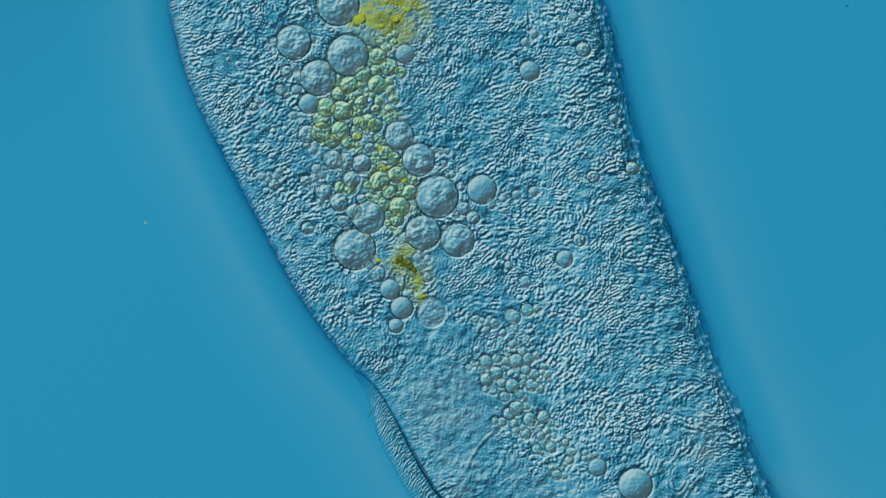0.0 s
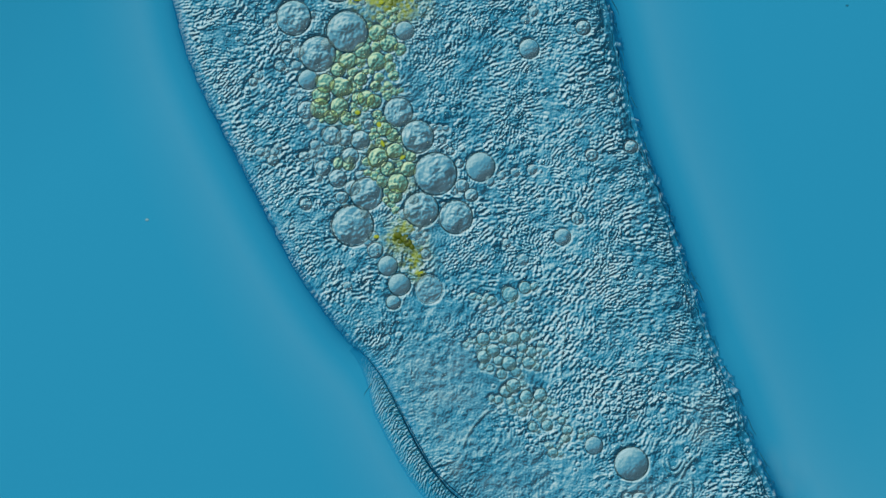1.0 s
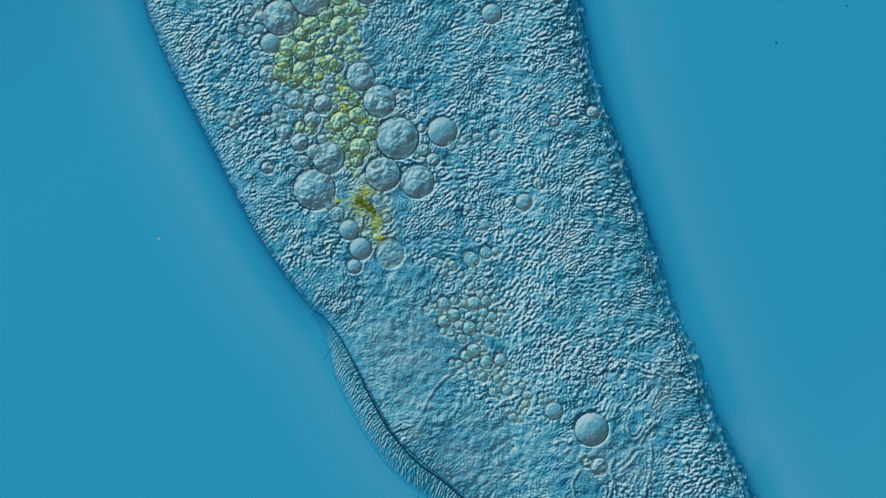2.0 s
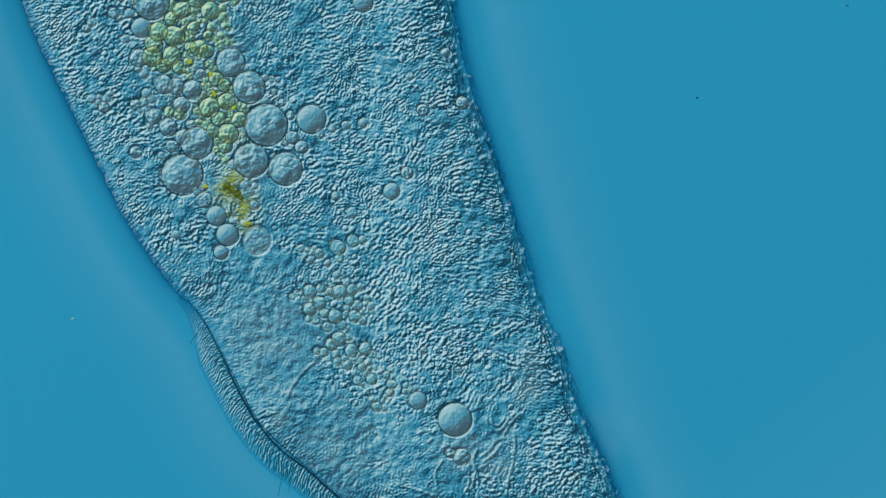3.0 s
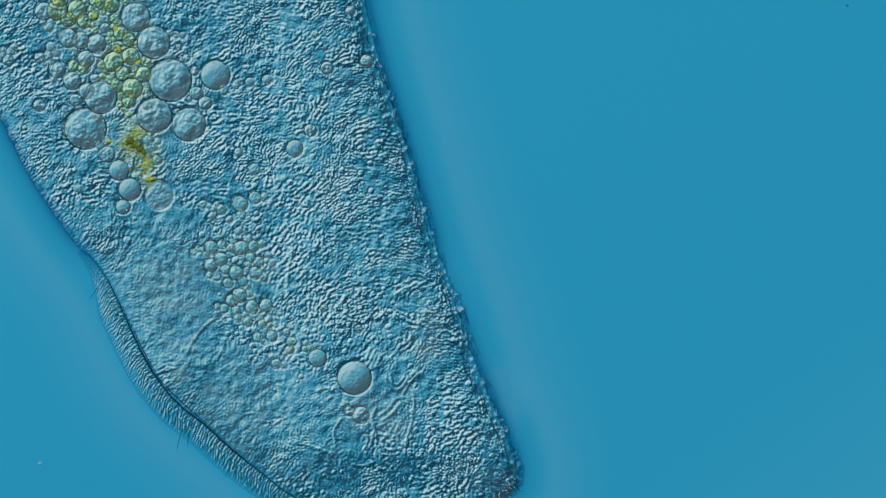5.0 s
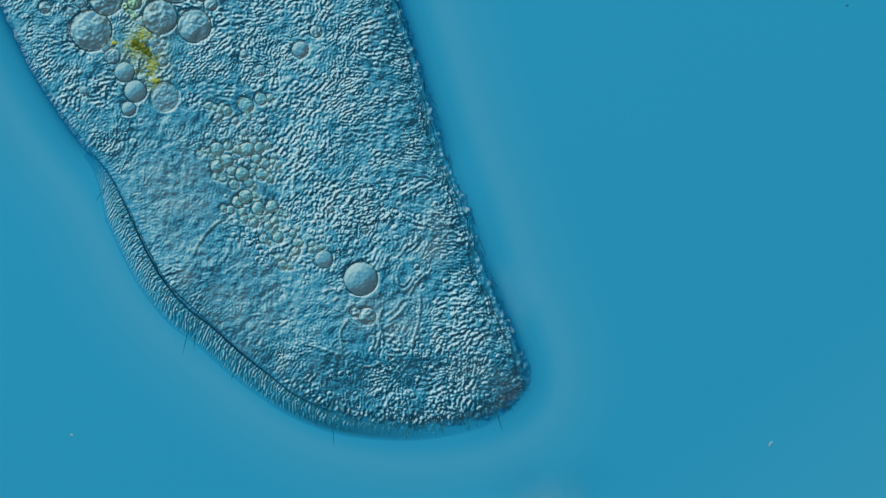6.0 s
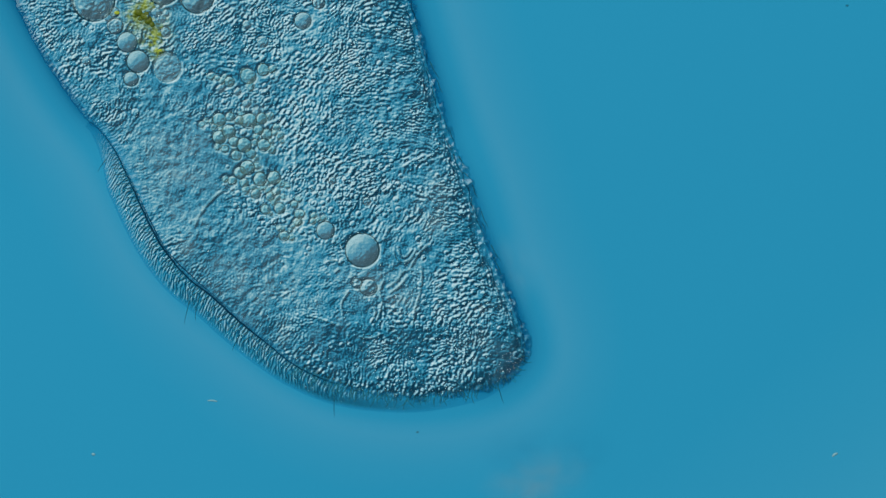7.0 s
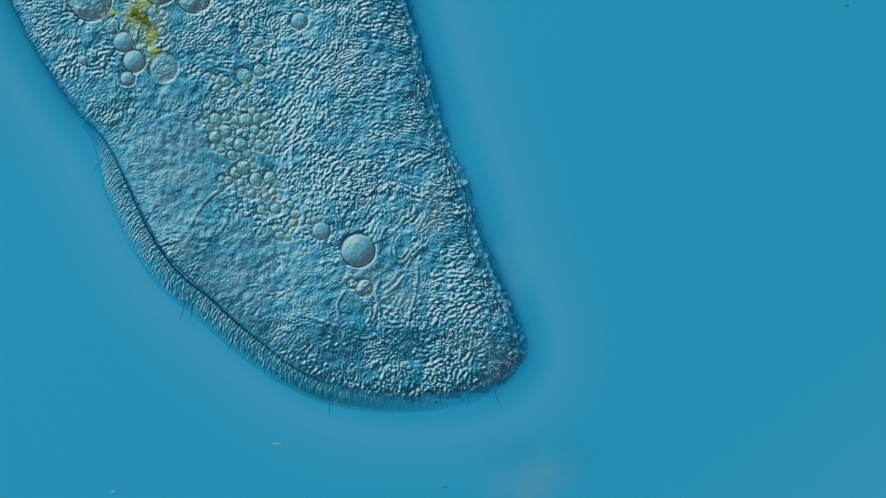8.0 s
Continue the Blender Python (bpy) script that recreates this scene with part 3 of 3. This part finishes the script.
balls("granule", CLUSTER, PALE, "pale round granule", rough=0.4, high=0.27, wob=0.05)
balls("granule", CROWD_C, PALE, "small pale granule", rough=0.45, high=0.30, ringed=False, wob=0.05)
balls("granule", SMALL, CLEAR, "small clear granule", rough=0.35, high=0.32, ringed=False, wob=0.03)


# ---- the band of membranelles along the mouth side ----
def rim_at(line, k):
    """A place on a line of the plan and the angle at which its outer side looks, in the cell's metres."""
    a, b = line[max(k - 1, 0)], line[min(k + 1, len(line) - 1)]
    return line[k], math.atan2(-(b[0] - a[0]), -(b[1] - a[1]))


def evenly(line, gap):
    run = np.concatenate([[0], np.cumsum(np.linalg.norm(np.diff(line, axis=0), axis=1))])
    s = np.arange(0, run[-1], gap)
    return np.stack([np.interp(s, run, line[:, 0]), np.interp(s, run, line[:, 1])], 1)


MOUTH = evenly(glide([(160, 218)] + BAND, 12), 5.6)
FRONT_RIM = evenly(glide([BAND[-1]] + FRONT, 12), 3.2)
RIGHT_RIM = evenly(glide([FRONT[-1]] + RIGHT, 12), 7.0)


def cilium_mesh(name, length, bend, wave, thick, drop, seed):
    """A curved cord that leaves its base along +x and tapers to its tip."""
    line, radii = [], []
    for k in range(9):
        t = k / 8
        line.append((length * t * U, (bend * t * t + wave * math.sin(5.2 * t + seed)) * U, -drop * t ** 1.5 * U))
        radii.append(thick * (1 - 0.35 * t - 0.5 * t ** 6) * U)
    return tube(name, line, radii, sides=5)


BEATING = []


def fringe():
    """The band of cilia: a thin ridged sheet, and the separate membranelles upon it."""
    band = evenly(glide([(160, 218)] + BAND + FRONT, 12), 1.25)
    n = len(band)
    way = np.gradient(sum(np.roll(band, k, 0) for k in (-3, 0, 3)) / 3, axis=0)
    way[:5], way[-5:] = way[5], way[-6]
    way /= np.linalg.norm(way, axis=1)[:, None]
    outw = np.stack([-way[:, 1], way[:, 0]], 1)
    run, t = 1.25 * np.arange(n), np.linspace(0, 1, n)
    wide = np.minimum(1, 0.25 + t * 6) * np.where(t < 0.5, 1, 1 - 0.8 * (t - 0.5) / 0.5) * np.clip((1 - t) / 0.1, 0.05, 1)
    jit = np.interp(run, np.arange(0, run[-1] + 20, 9), np.random.default_rng(4).normal(0, 1.3, len(np.arange(0, run[-1] + 20, 9))))
    reach = np.concatenate([[-5, 0], np.linspace(3, 43, 30)])
    verts, thick = [], []
    grain = np.random.default_rng(6).standard_normal((64, n))
    fv, fu = np.meshgrid(np.fft.fftfreq(64), np.fft.fftfreq(n, 1.25), indexing="ij")
    fu = np.abs(fu)
    folds = np.fft.ifft2(np.fft.fft2(grain) * (np.exp(-((fu * 5.4 - 1) / 0.34) ** 2 - (fv * 9) ** 2) + 0.5 * np.exp(-((fu * 12 - 1) / 0.4) ** 2 - (fv * 10) ** 2))).real
    folds /= folds.std()
    for v in reach:
        f = max(v, 0) / 37
        sway = 3.0 * math.sin(4.4 * f) - 14 * f
        ridge = np.interp(run + jit * 0.5 + sway, run, folds[min(int(f * 30), 40)])
        z = 64.5 - 12 * f ** 1.6 + 1.45 * ridge * min(1, max(v, 0) / 3) * max(0.0, 1 - f * 0.6)
        q = band + (v * wide)[:, None] * outw
        verts.append(np.stack([(q[:, 0] - 784) * U, (441 - q[:, 1]) * U, z * U], 1))
        thick.append(np.clip((1.12 - f) * 3.2, 0, 0.97) * np.clip(0.9 + 0.12 * ridge * f, 0, 1) * np.clip((0.86 - t) / 0.25, 0, 1) * np.clip((t - 0.02) / 0.08, 0, 1))
    faces = [(g * n + k, (g + 1) * n + k, (g + 1) * n + k + 1, g * n + k + 1) for g in range(len(reach) - 1) for k in range(n - 1)]
    me = mesh_of("fringe_sheet", np.concatenate(verts), faces)
    spread(me, "thickness", np.concatenate(thick))
    part("fringe_sheet", me, FRINGE, ciliate, "soft blue ridged sheet of beating cilia")
    rnd = random.Random(3)
    kinds = [cilium_mesh("membranelle", 19 + 2 * (k % 4), -5 - 3 * (k % 4), 2.6 + 0.5 * (k % 3), 1.6, 11, 0.3 * k) for k in range(7)]
    for k in range(12, len(MOUTH)):
        if rnd.random() < 0.3:
            continue
        q, a = rim_at(MOUTH, k)
        ob = part("membranelle", kinds[rnd.randrange(7)], CILIA, ciliate)
        size = min(1.0, 0.2 + k / 30) * rnd.uniform(0.7, 1.1)
        ob.location, ob.scale = (*at(*q), 64.3 * U + rnd.uniform(-0.6, 0.6) * U), (size,) * 3
        BEATING.append((ob, a + 0.35 + rnd.uniform(-0.05, 0.05), 0.08, 0.3 * k))
    short = [cilium_mesh("cilium", 24 + 4 * (k % 3), -6 + 4 * (k % 4), 2.2, 1.9, 12, 1.3 * k) for k in range(5)]
    for k in range(len(FRONT_RIM)):
        q, a = rim_at(FRONT_RIM, k)
        ob = part("cilium", short[rnd.randrange(5)], CILIA, ciliate)
        size, inn = rnd.uniform(0.7, 1.15) * (0.95 - 0.45 * k / len(FRONT_RIM)), rnd.uniform(2, 14)
        ob.location, ob.scale = (*at(q[0] - inn * math.cos(a), q[1] + inn * math.sin(a)), (68.5 + 0.45 * inn) * U), (size,) * 3
        BEATING.append((ob, a + rnd.uniform(-0.5, 0.6), 0.2, 0.8 * k))


def side_cilia():
    rnd = random.Random(5)
    kinds = [cilium_mesh("cilium", 24 + 4 * k, 3 - 3 * k, 1.0, 1.2, 6, 1.1 * k) for k in range(4)]
    for line, lean, gap in ((RIGHT_RIM, -1.42, 0.75),):
        for k in range(len(line)):
            if rnd.random() < gap:
                continue
            q, a = rim_at(line, k)
            ob = part("cilium", kinds[rnd.randrange(4)], THREAD, ciliate)
            size, inn = rnd.uniform(0.55, 1.15), rnd.uniform(-4, 14)
            ob.location, ob.scale = (*at(q[0] - inn * math.cos(a), q[1] + inn * math.sin(a)), (70 + 0.5 * inn) * U), (size,) * 3
            ob.rotation_euler = (0, 0, a + lean + rnd.uniform(-0.2, 0.22))
    # a few long stiff hairs under the front
    for x, y, turn, length in ((338, 535, 255, 44), (594, 700, 268, 42), (350, 545, 262, 26), (428, 595, 240, 34), (885, 690, 285, 30), (190, 285, 232, 26)):
        ob = part("hair", cilium_mesh("hair", length, 3, 0.6, 1.1, 10, 0.4), THREAD, ciliate)
        ob.location, ob.rotation_euler = (*at(x, y), 62 * U), (0, 0, radians(turn))


def shaded_pellicle():
    """The skin line at the foot of the membranelles, edge shade painted in its dark colour, and the thin skin along the
    rest of the edge.
    """
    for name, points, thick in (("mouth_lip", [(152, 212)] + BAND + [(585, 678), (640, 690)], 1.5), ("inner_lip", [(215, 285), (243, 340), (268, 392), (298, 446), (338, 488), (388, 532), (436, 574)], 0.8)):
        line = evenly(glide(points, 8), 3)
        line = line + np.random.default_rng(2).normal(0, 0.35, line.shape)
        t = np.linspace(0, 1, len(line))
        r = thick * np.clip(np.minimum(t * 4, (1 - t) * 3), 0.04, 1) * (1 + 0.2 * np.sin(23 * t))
        part(name, tube(name, [(*at(x, y), (75 if thick > 1 else 77) * U) for x, y in line], r * U, flat=0.6), SHADED_PELLICLE, ciliate, "thin skin line, edge shade painted dark")


def cortex():
    """Thin folds of the skin just within the far edge, their shade painted as near-black cords."""
    rnd = random.Random(14)
    line = evenly(glide([FRONT[-1]] + RIGHT, 12), 4)
    k = 4
    while k < len(line) - 12:
        n = rnd.randint(7, 26)
        inn, slip = rnd.uniform(3, 22), rnd.uniform(-5, 5)
        pts = []
        for i in range(k, min(k + n, len(line) - 1)):
            (x, y), a = rim_at(line, i)
            d = inn + slip * (i - k) / n + 1.6 * math.sin(0.7 * i) + rnd.uniform(-0.6, 0.6)
            pts.append((x - d * math.cos(a), y + d * math.sin(a)))
        k += rnd.randint(3, 10)
        if len(pts) < 5:
            continue
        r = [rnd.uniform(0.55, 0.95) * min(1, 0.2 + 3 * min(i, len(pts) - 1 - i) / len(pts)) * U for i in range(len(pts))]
        part("cortex_fold", tube("cortex_fold", [(*at(x, y), height(x, y) + 0.4 * U) for x, y in pts], r, sides=5, flat=0.6), SHADED_PELLICLE, ciliate, "thin fold of skin, its shade painted dark")


def fibre(points, thick, lift=0.3):
    line = evenly(glide(points, 8), 3)
    n = len(line)
    r = [thick * min(1, 0.3 + 4 * min(k, n - 1 - k) / n) * U for k in range(n)]
    part("fibre", tube("fibre", [(*at(x, y), height(x, y) + lift * U) for x, y in line], r), FIBRE, ciliate, "pale fine fibre")


def fibres():
    for points, thick in STRANDS:
        fibre(points, 0.55 * thick)


def crystals():
    rnd = random.Random(9)
    me = ball_mesh("food_shard", 3, 0.14, 2.2)
    for x, y, rx, ry, turn in ((197, -401, 15, 11, 30), (186, -195, 6, 5, 0), (228, -138, 4, 8, 20), (262, -112, 7, 4, 35), (210, 26, 6, 4, 0), (223, -172, 5, 6, 10),
                               (286, 93, 5, 3, 20), (262, -398, 7, 6, 20),
                               (283, -415, 9, 5, 10), (236, -388, 6, 5, 0)):
        ob = part("food_shard", me, AMBER, ciliate, "bright yellow shard of food")
        ob.location, ob.rotation_euler, ob.scale = (*at(x, y), height(x, y) + (10 if any(math.hypot(x - bx, y - by) < br for bx, by, br in BIG) else 4.5) * U), (0, 0, radians(turn)), (0.8 * rx * U, 0.8 * ry * U, 0.3 * ry * U)
    dark = ball_mesh("food_remnant", 2, 0.2, 5.2)
    for x, y, r in ((249, 26, 8), (258, 33, 7), (266, 40, 8), (272, 46, 6), (262, 28, 5), (252, 37, 5)):
        ob = part("food_remnant", dark, DARKGREEN, ciliate, "dark green remnant of food")
        ob.location, ob.rotation_euler, ob.scale = (*at(x, y), height(x, y) - 1 * U), (0, 0, rnd.uniform(0, 6)), (r * U, 0.8 * r * U, 0.5 * r * U)


def skirts():
    """Out-of-focus films added round the cell: a dim inner one paints its edge shade, a wide pale one its haze."""
    for name, mat, lift, steps in (("edge_shade", SHADE, 30, [(-6, 1.0), (3, 0.95), (8, 0.7), (15, 0.42), (25, 0.22), (40, 0.08), (62, 0.0)]),
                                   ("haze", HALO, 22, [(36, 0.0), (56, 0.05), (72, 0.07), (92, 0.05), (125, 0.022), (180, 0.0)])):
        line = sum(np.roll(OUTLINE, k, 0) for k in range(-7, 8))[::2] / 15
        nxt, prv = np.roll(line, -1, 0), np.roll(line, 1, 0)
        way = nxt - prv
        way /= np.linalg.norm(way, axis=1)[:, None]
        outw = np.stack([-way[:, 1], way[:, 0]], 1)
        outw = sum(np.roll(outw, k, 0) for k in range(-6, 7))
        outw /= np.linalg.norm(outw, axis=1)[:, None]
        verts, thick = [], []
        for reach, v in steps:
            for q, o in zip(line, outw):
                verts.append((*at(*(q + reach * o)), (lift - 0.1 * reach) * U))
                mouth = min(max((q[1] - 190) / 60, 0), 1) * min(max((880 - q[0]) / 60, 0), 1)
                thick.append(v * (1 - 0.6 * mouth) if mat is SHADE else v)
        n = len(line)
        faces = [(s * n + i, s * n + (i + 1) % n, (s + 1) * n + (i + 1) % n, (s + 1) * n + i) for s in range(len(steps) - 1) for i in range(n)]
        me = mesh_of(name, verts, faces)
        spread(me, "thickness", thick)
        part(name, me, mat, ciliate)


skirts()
fringe()
side_cilia()
shaded_pellicle()
cortex()
fibres()
crystals()


# ---- what drifts in the water ----
def puff(name, rx, ry, z, peak, mat, seed):
    """A soft, uneven clump far below the sharp plane, thin at its edge."""
    verts, thick, faces = [(0, 0, z * U)], [peak], []
    n, rings = 40, 8
    for r in range(1, rings + 1):
        for k in range(n):
            a, t = 2 * math.pi * k / n, r / rings
            w = 1 + 0.25 * noise.noise(Vector((2 * math.cos(a), 2 * math.sin(a), seed)))
            verts.append((rx * t * w * math.cos(a) * U, ry * t * w * math.sin(a) * U, max(z - 8 * t * t, 1.0) * U))
            lump = 0.75 + 0.6 * noise.noise(Vector((3 * t * math.cos(a), 3 * t * math.sin(a), seed + 5)))
            thick.append(max(0, peak * lump * (1 - t * t) ** 2))
    faces += [(0, 1 + k, 1 + (k + 1) % n) for k in range(n)]
    for r in range(rings - 1):
        faces += [(1 + r * n + k, 1 + (r + 1) * n + k, 1 + (r + 1) * n + (k + 1) % n, 1 + r * n + (k + 1) % n) for k in range(n)]
    me = mesh_of(name, verts, faces)
    spread(me, "thickness", thick)
    me.materials.append(mat)
    return me


# a painted patch of pale haze beside the cell's front tip
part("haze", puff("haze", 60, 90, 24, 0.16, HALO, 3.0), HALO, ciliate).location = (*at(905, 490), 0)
clump = tagged(new("debris_clump"), "blurred grey-brown clump of debris beyond the cell", "debris")
# the last two lumps are no debris: dim films painting shade beside it
for x, y, rx, ry, z, peak, mat, seed in ((0, 0, 75, 60, 14, 0.22, DEBRIS, 1.0), (-45, 8, 70, 50, 11, 0.14, DEBRIS, 2.3), (35, -25, 80, 60, 9, 0.12, DEBRIS, 4.1), (-30, -60, 90, 55, 3, 0.14, SHADE, 8.0),
                                         (75, -60, 70, 60, 4, 0.12, SHADE, 6.5)):
    part("lump", puff("lump", rx, ry, z, peak, mat, seed), mat, clump).location = (x * U, -y * U, 0)


def bit(name, label, category, length, thick, bend, mat, high):
    line = [(length * (t - 0.5) * U, bend * math.sin(2.6 * t) * U, high * U) for t in np.linspace(0, 1, 10)]
    r = [thick * (0.35 + 0.65 * math.sin(math.pi * min(max(t, 0.06), 0.94)) ** 0.5) * U for t in np.linspace(0, 1, 10)]
    me = tube(name, line, r, sides=7)
    me.materials.append(mat)
    return tagged(new(name, me), label, category)


THREADLET = bit("thread", "pale curved thread drifting in the water", "thread", 64, 2.6, 7, BRIGHT, 2.4)
ROD = bit("rod_bacterium", "tiny pale rod drifting in the water", "bacterium", 17, 1.6, 1.5, BRIGHT, 1.5)
MITE = bit("floating_particle", "tiny pale particle drifting in the water", "particle", 11, 2.6, 2, BRIGHT, 2.4)
MITE_B = bit("floating_particle", "tiny pale particle drifting in the water", "particle", 6, 2.7, 1, BRIGHT, 2.4)
DOT = bit("floating_particle", "tiny dark particle drifting in the water", "particle", 4, 2.0, 0, SHADED_MEMBRANE, 1.9)
DOT_B = bit("floating_particle", "tiny grey particle drifting in the water", "particle", 6, 2.4, 0, THREAD, 2.0)
DOT_C = bit("floating_particle", "tiny grey particle drifting in the water", "particle", 5, 2.0, 0, THREAD, 2.0)
# stands in for dust on the camera's sensor, so it never moves
SPECK = bit("dust_speck", "small dark speck of sensor dust, set on the slide", "dust", 6, 2.2, 0, THREAD, 2.0)
SPECK.location = (*on_slide(1499, 10), 0)


# ---- motion of the cell ----
COURSE = [
    (0.0, 1.1997, -1.0129, 2.90), (0.5, 1.1986, -0.9861, 2.79), (1.0, 1.1824, -0.9218, 2.41), (1.2, 1.1516, -0.8736, 2.24), (2.3, 0.9172, -0.7644, 1.82),
    (2.5, 0.8269, -0.7621, 1.48), (3.0, 0.4027, -0.7351, 1.00), (3.5, 0.1084, -0.6992, 0.95), (4.0, -0.0343, -0.6411, 0.71), (4.2, -0.0590, -0.6210, 0.60), (5.3, -0.0330, -0.4783, 0.05),
    (5.5, -0.0280, -0.3928, 0.09), (6.0, -0.0142, -0.1168, 0.30), (6.5, 0.0000, 0.0000, 0.0), (7.0, -0.0074, 0.0078, 0.0), (7.5, -0.0160, 0.0056, 0.0),
    (8.0, -0.0254, 0.0056, -0.14)]


# paths of the drifting things over the plan: seconds, x, y, turn
THREAD_PATH = [(0, 1700, 500, 0), (2.9, 1660, 510, -10), (3.2, 1578, 531, -20), (3.5, 1551, 538, -20), (3.8, 1526, 542, -20), (4.0, 1537, 549, -21), (4.2, 1560, 556, -21),
               (4.7, 1680, 580, -25), (8, 1720, 600, -25)]
ROD_PATH = [(0, 640, 400, 0), (5.5, 600, 420, 0), (6.2, 440, 590, -20), (6.8, 360, 690, -10), (7.2, 404, 728, -4), (7.5, 433, 749, 2), (8, 490, 787, -3)]
MITE_PATH = [(0, 1250, 960, 50), (5.0, 1262, 905, 50), (5.3, 1293, 850, 50), (5.5, 1315, 838, 45), (5.9, 1354, 797, 48), (6.3, 1400, 772, 42), (6.5, 1422, 777, 30),
             (7.0, 1478, 806, 25), (7.5, 1530, 834, 25), (8, 1585, 860, 25)]
MITE_B_PATH = [(0, 258, 396, 0), (1.2, 262, 390, 0), (2.3, 285, 455, 10), (2.5, 258, 482, 20), (2.9, 147, 550, 20), (3.5, 85, 632, 20), (3.8, 45, 672, 10), (4.2, 32, 715, 0),
               (5.3, 90, 836, 0), (5.5, 100, 827, 0), (6, 127, 771, -10), (6.5, 148, 764, -20), (7, 165, 805, -20), (7.5, 180, 838, -10), (8, 200, 872, 0)]
DOT_PATH = [(0, 1400, -60, 0), (1.2, 1390, -40, 0), (2.5, 1325, 150, 0), (3.5, 1155, 181, 0), (3.8, 1138, 192, 0), (4.2, 1120, 204, 0), (5.3, 560, 300, 0), (8, 560, 330, 0)]
DOT_B_PATH = [(0, 1680, 200, 0), (2.9, 1600, 195, 0), (3.5, 1440, 184, 0), (3.8, 1420, 181, 0), (4.2, 1424, 172, 0), (5.3, 1620, 150, 0), (8, 1700, 100, 0)]
DOT_C_PATH = [(0, 800, 300, 0), (5.5, 720, 650, 0), (6.2, 732, 740, 0), (6.5, 738, 763, 0), (7, 739, 765, 0), (7.5, 760, 839, 0), (8, 788, 862, 0)]


def motions():
    walk(ciliate, [(t, pose(x, y, 0, 0, 0, turn)) for t, x, y, turn in COURSE])
    for drift, x, y in ((clump, 955, 862),):
        place = Matrix.Translation((*at(x, y), 0))
        walk(drift, [(t, pose(px, py, 0, 0, 0, turn) @ place) for t, px, py, turn in COURSE])
    for ob, path in ((THREADLET, THREAD_PATH), (ROD, ROD_PATH), (MITE, MITE_PATH), (MITE_B, MITE_B_PATH), (DOT, DOT_PATH), (DOT_B, DOT_B_PATH), (DOT_C, DOT_C_PATH)):
        walk(ob, [(t, pose(*on_slide(x, y), 0, 0, 0, turn)) for t, x, y, turn in path])
    # the cilia beat in waves that run along the rim
    for ob, turn, swing, phase in BEATING:
        spot = ob.location.copy()
        rows = []
        for k in range(25):
            t = k / 3
            rows.append((min(t, 8.0), Matrix.Translation(spot) @ Matrix.Rotation(turn + swing * math.sin(phase - 4.4 * t), 4, "Z")))
        walk(ob, rows)


motions()
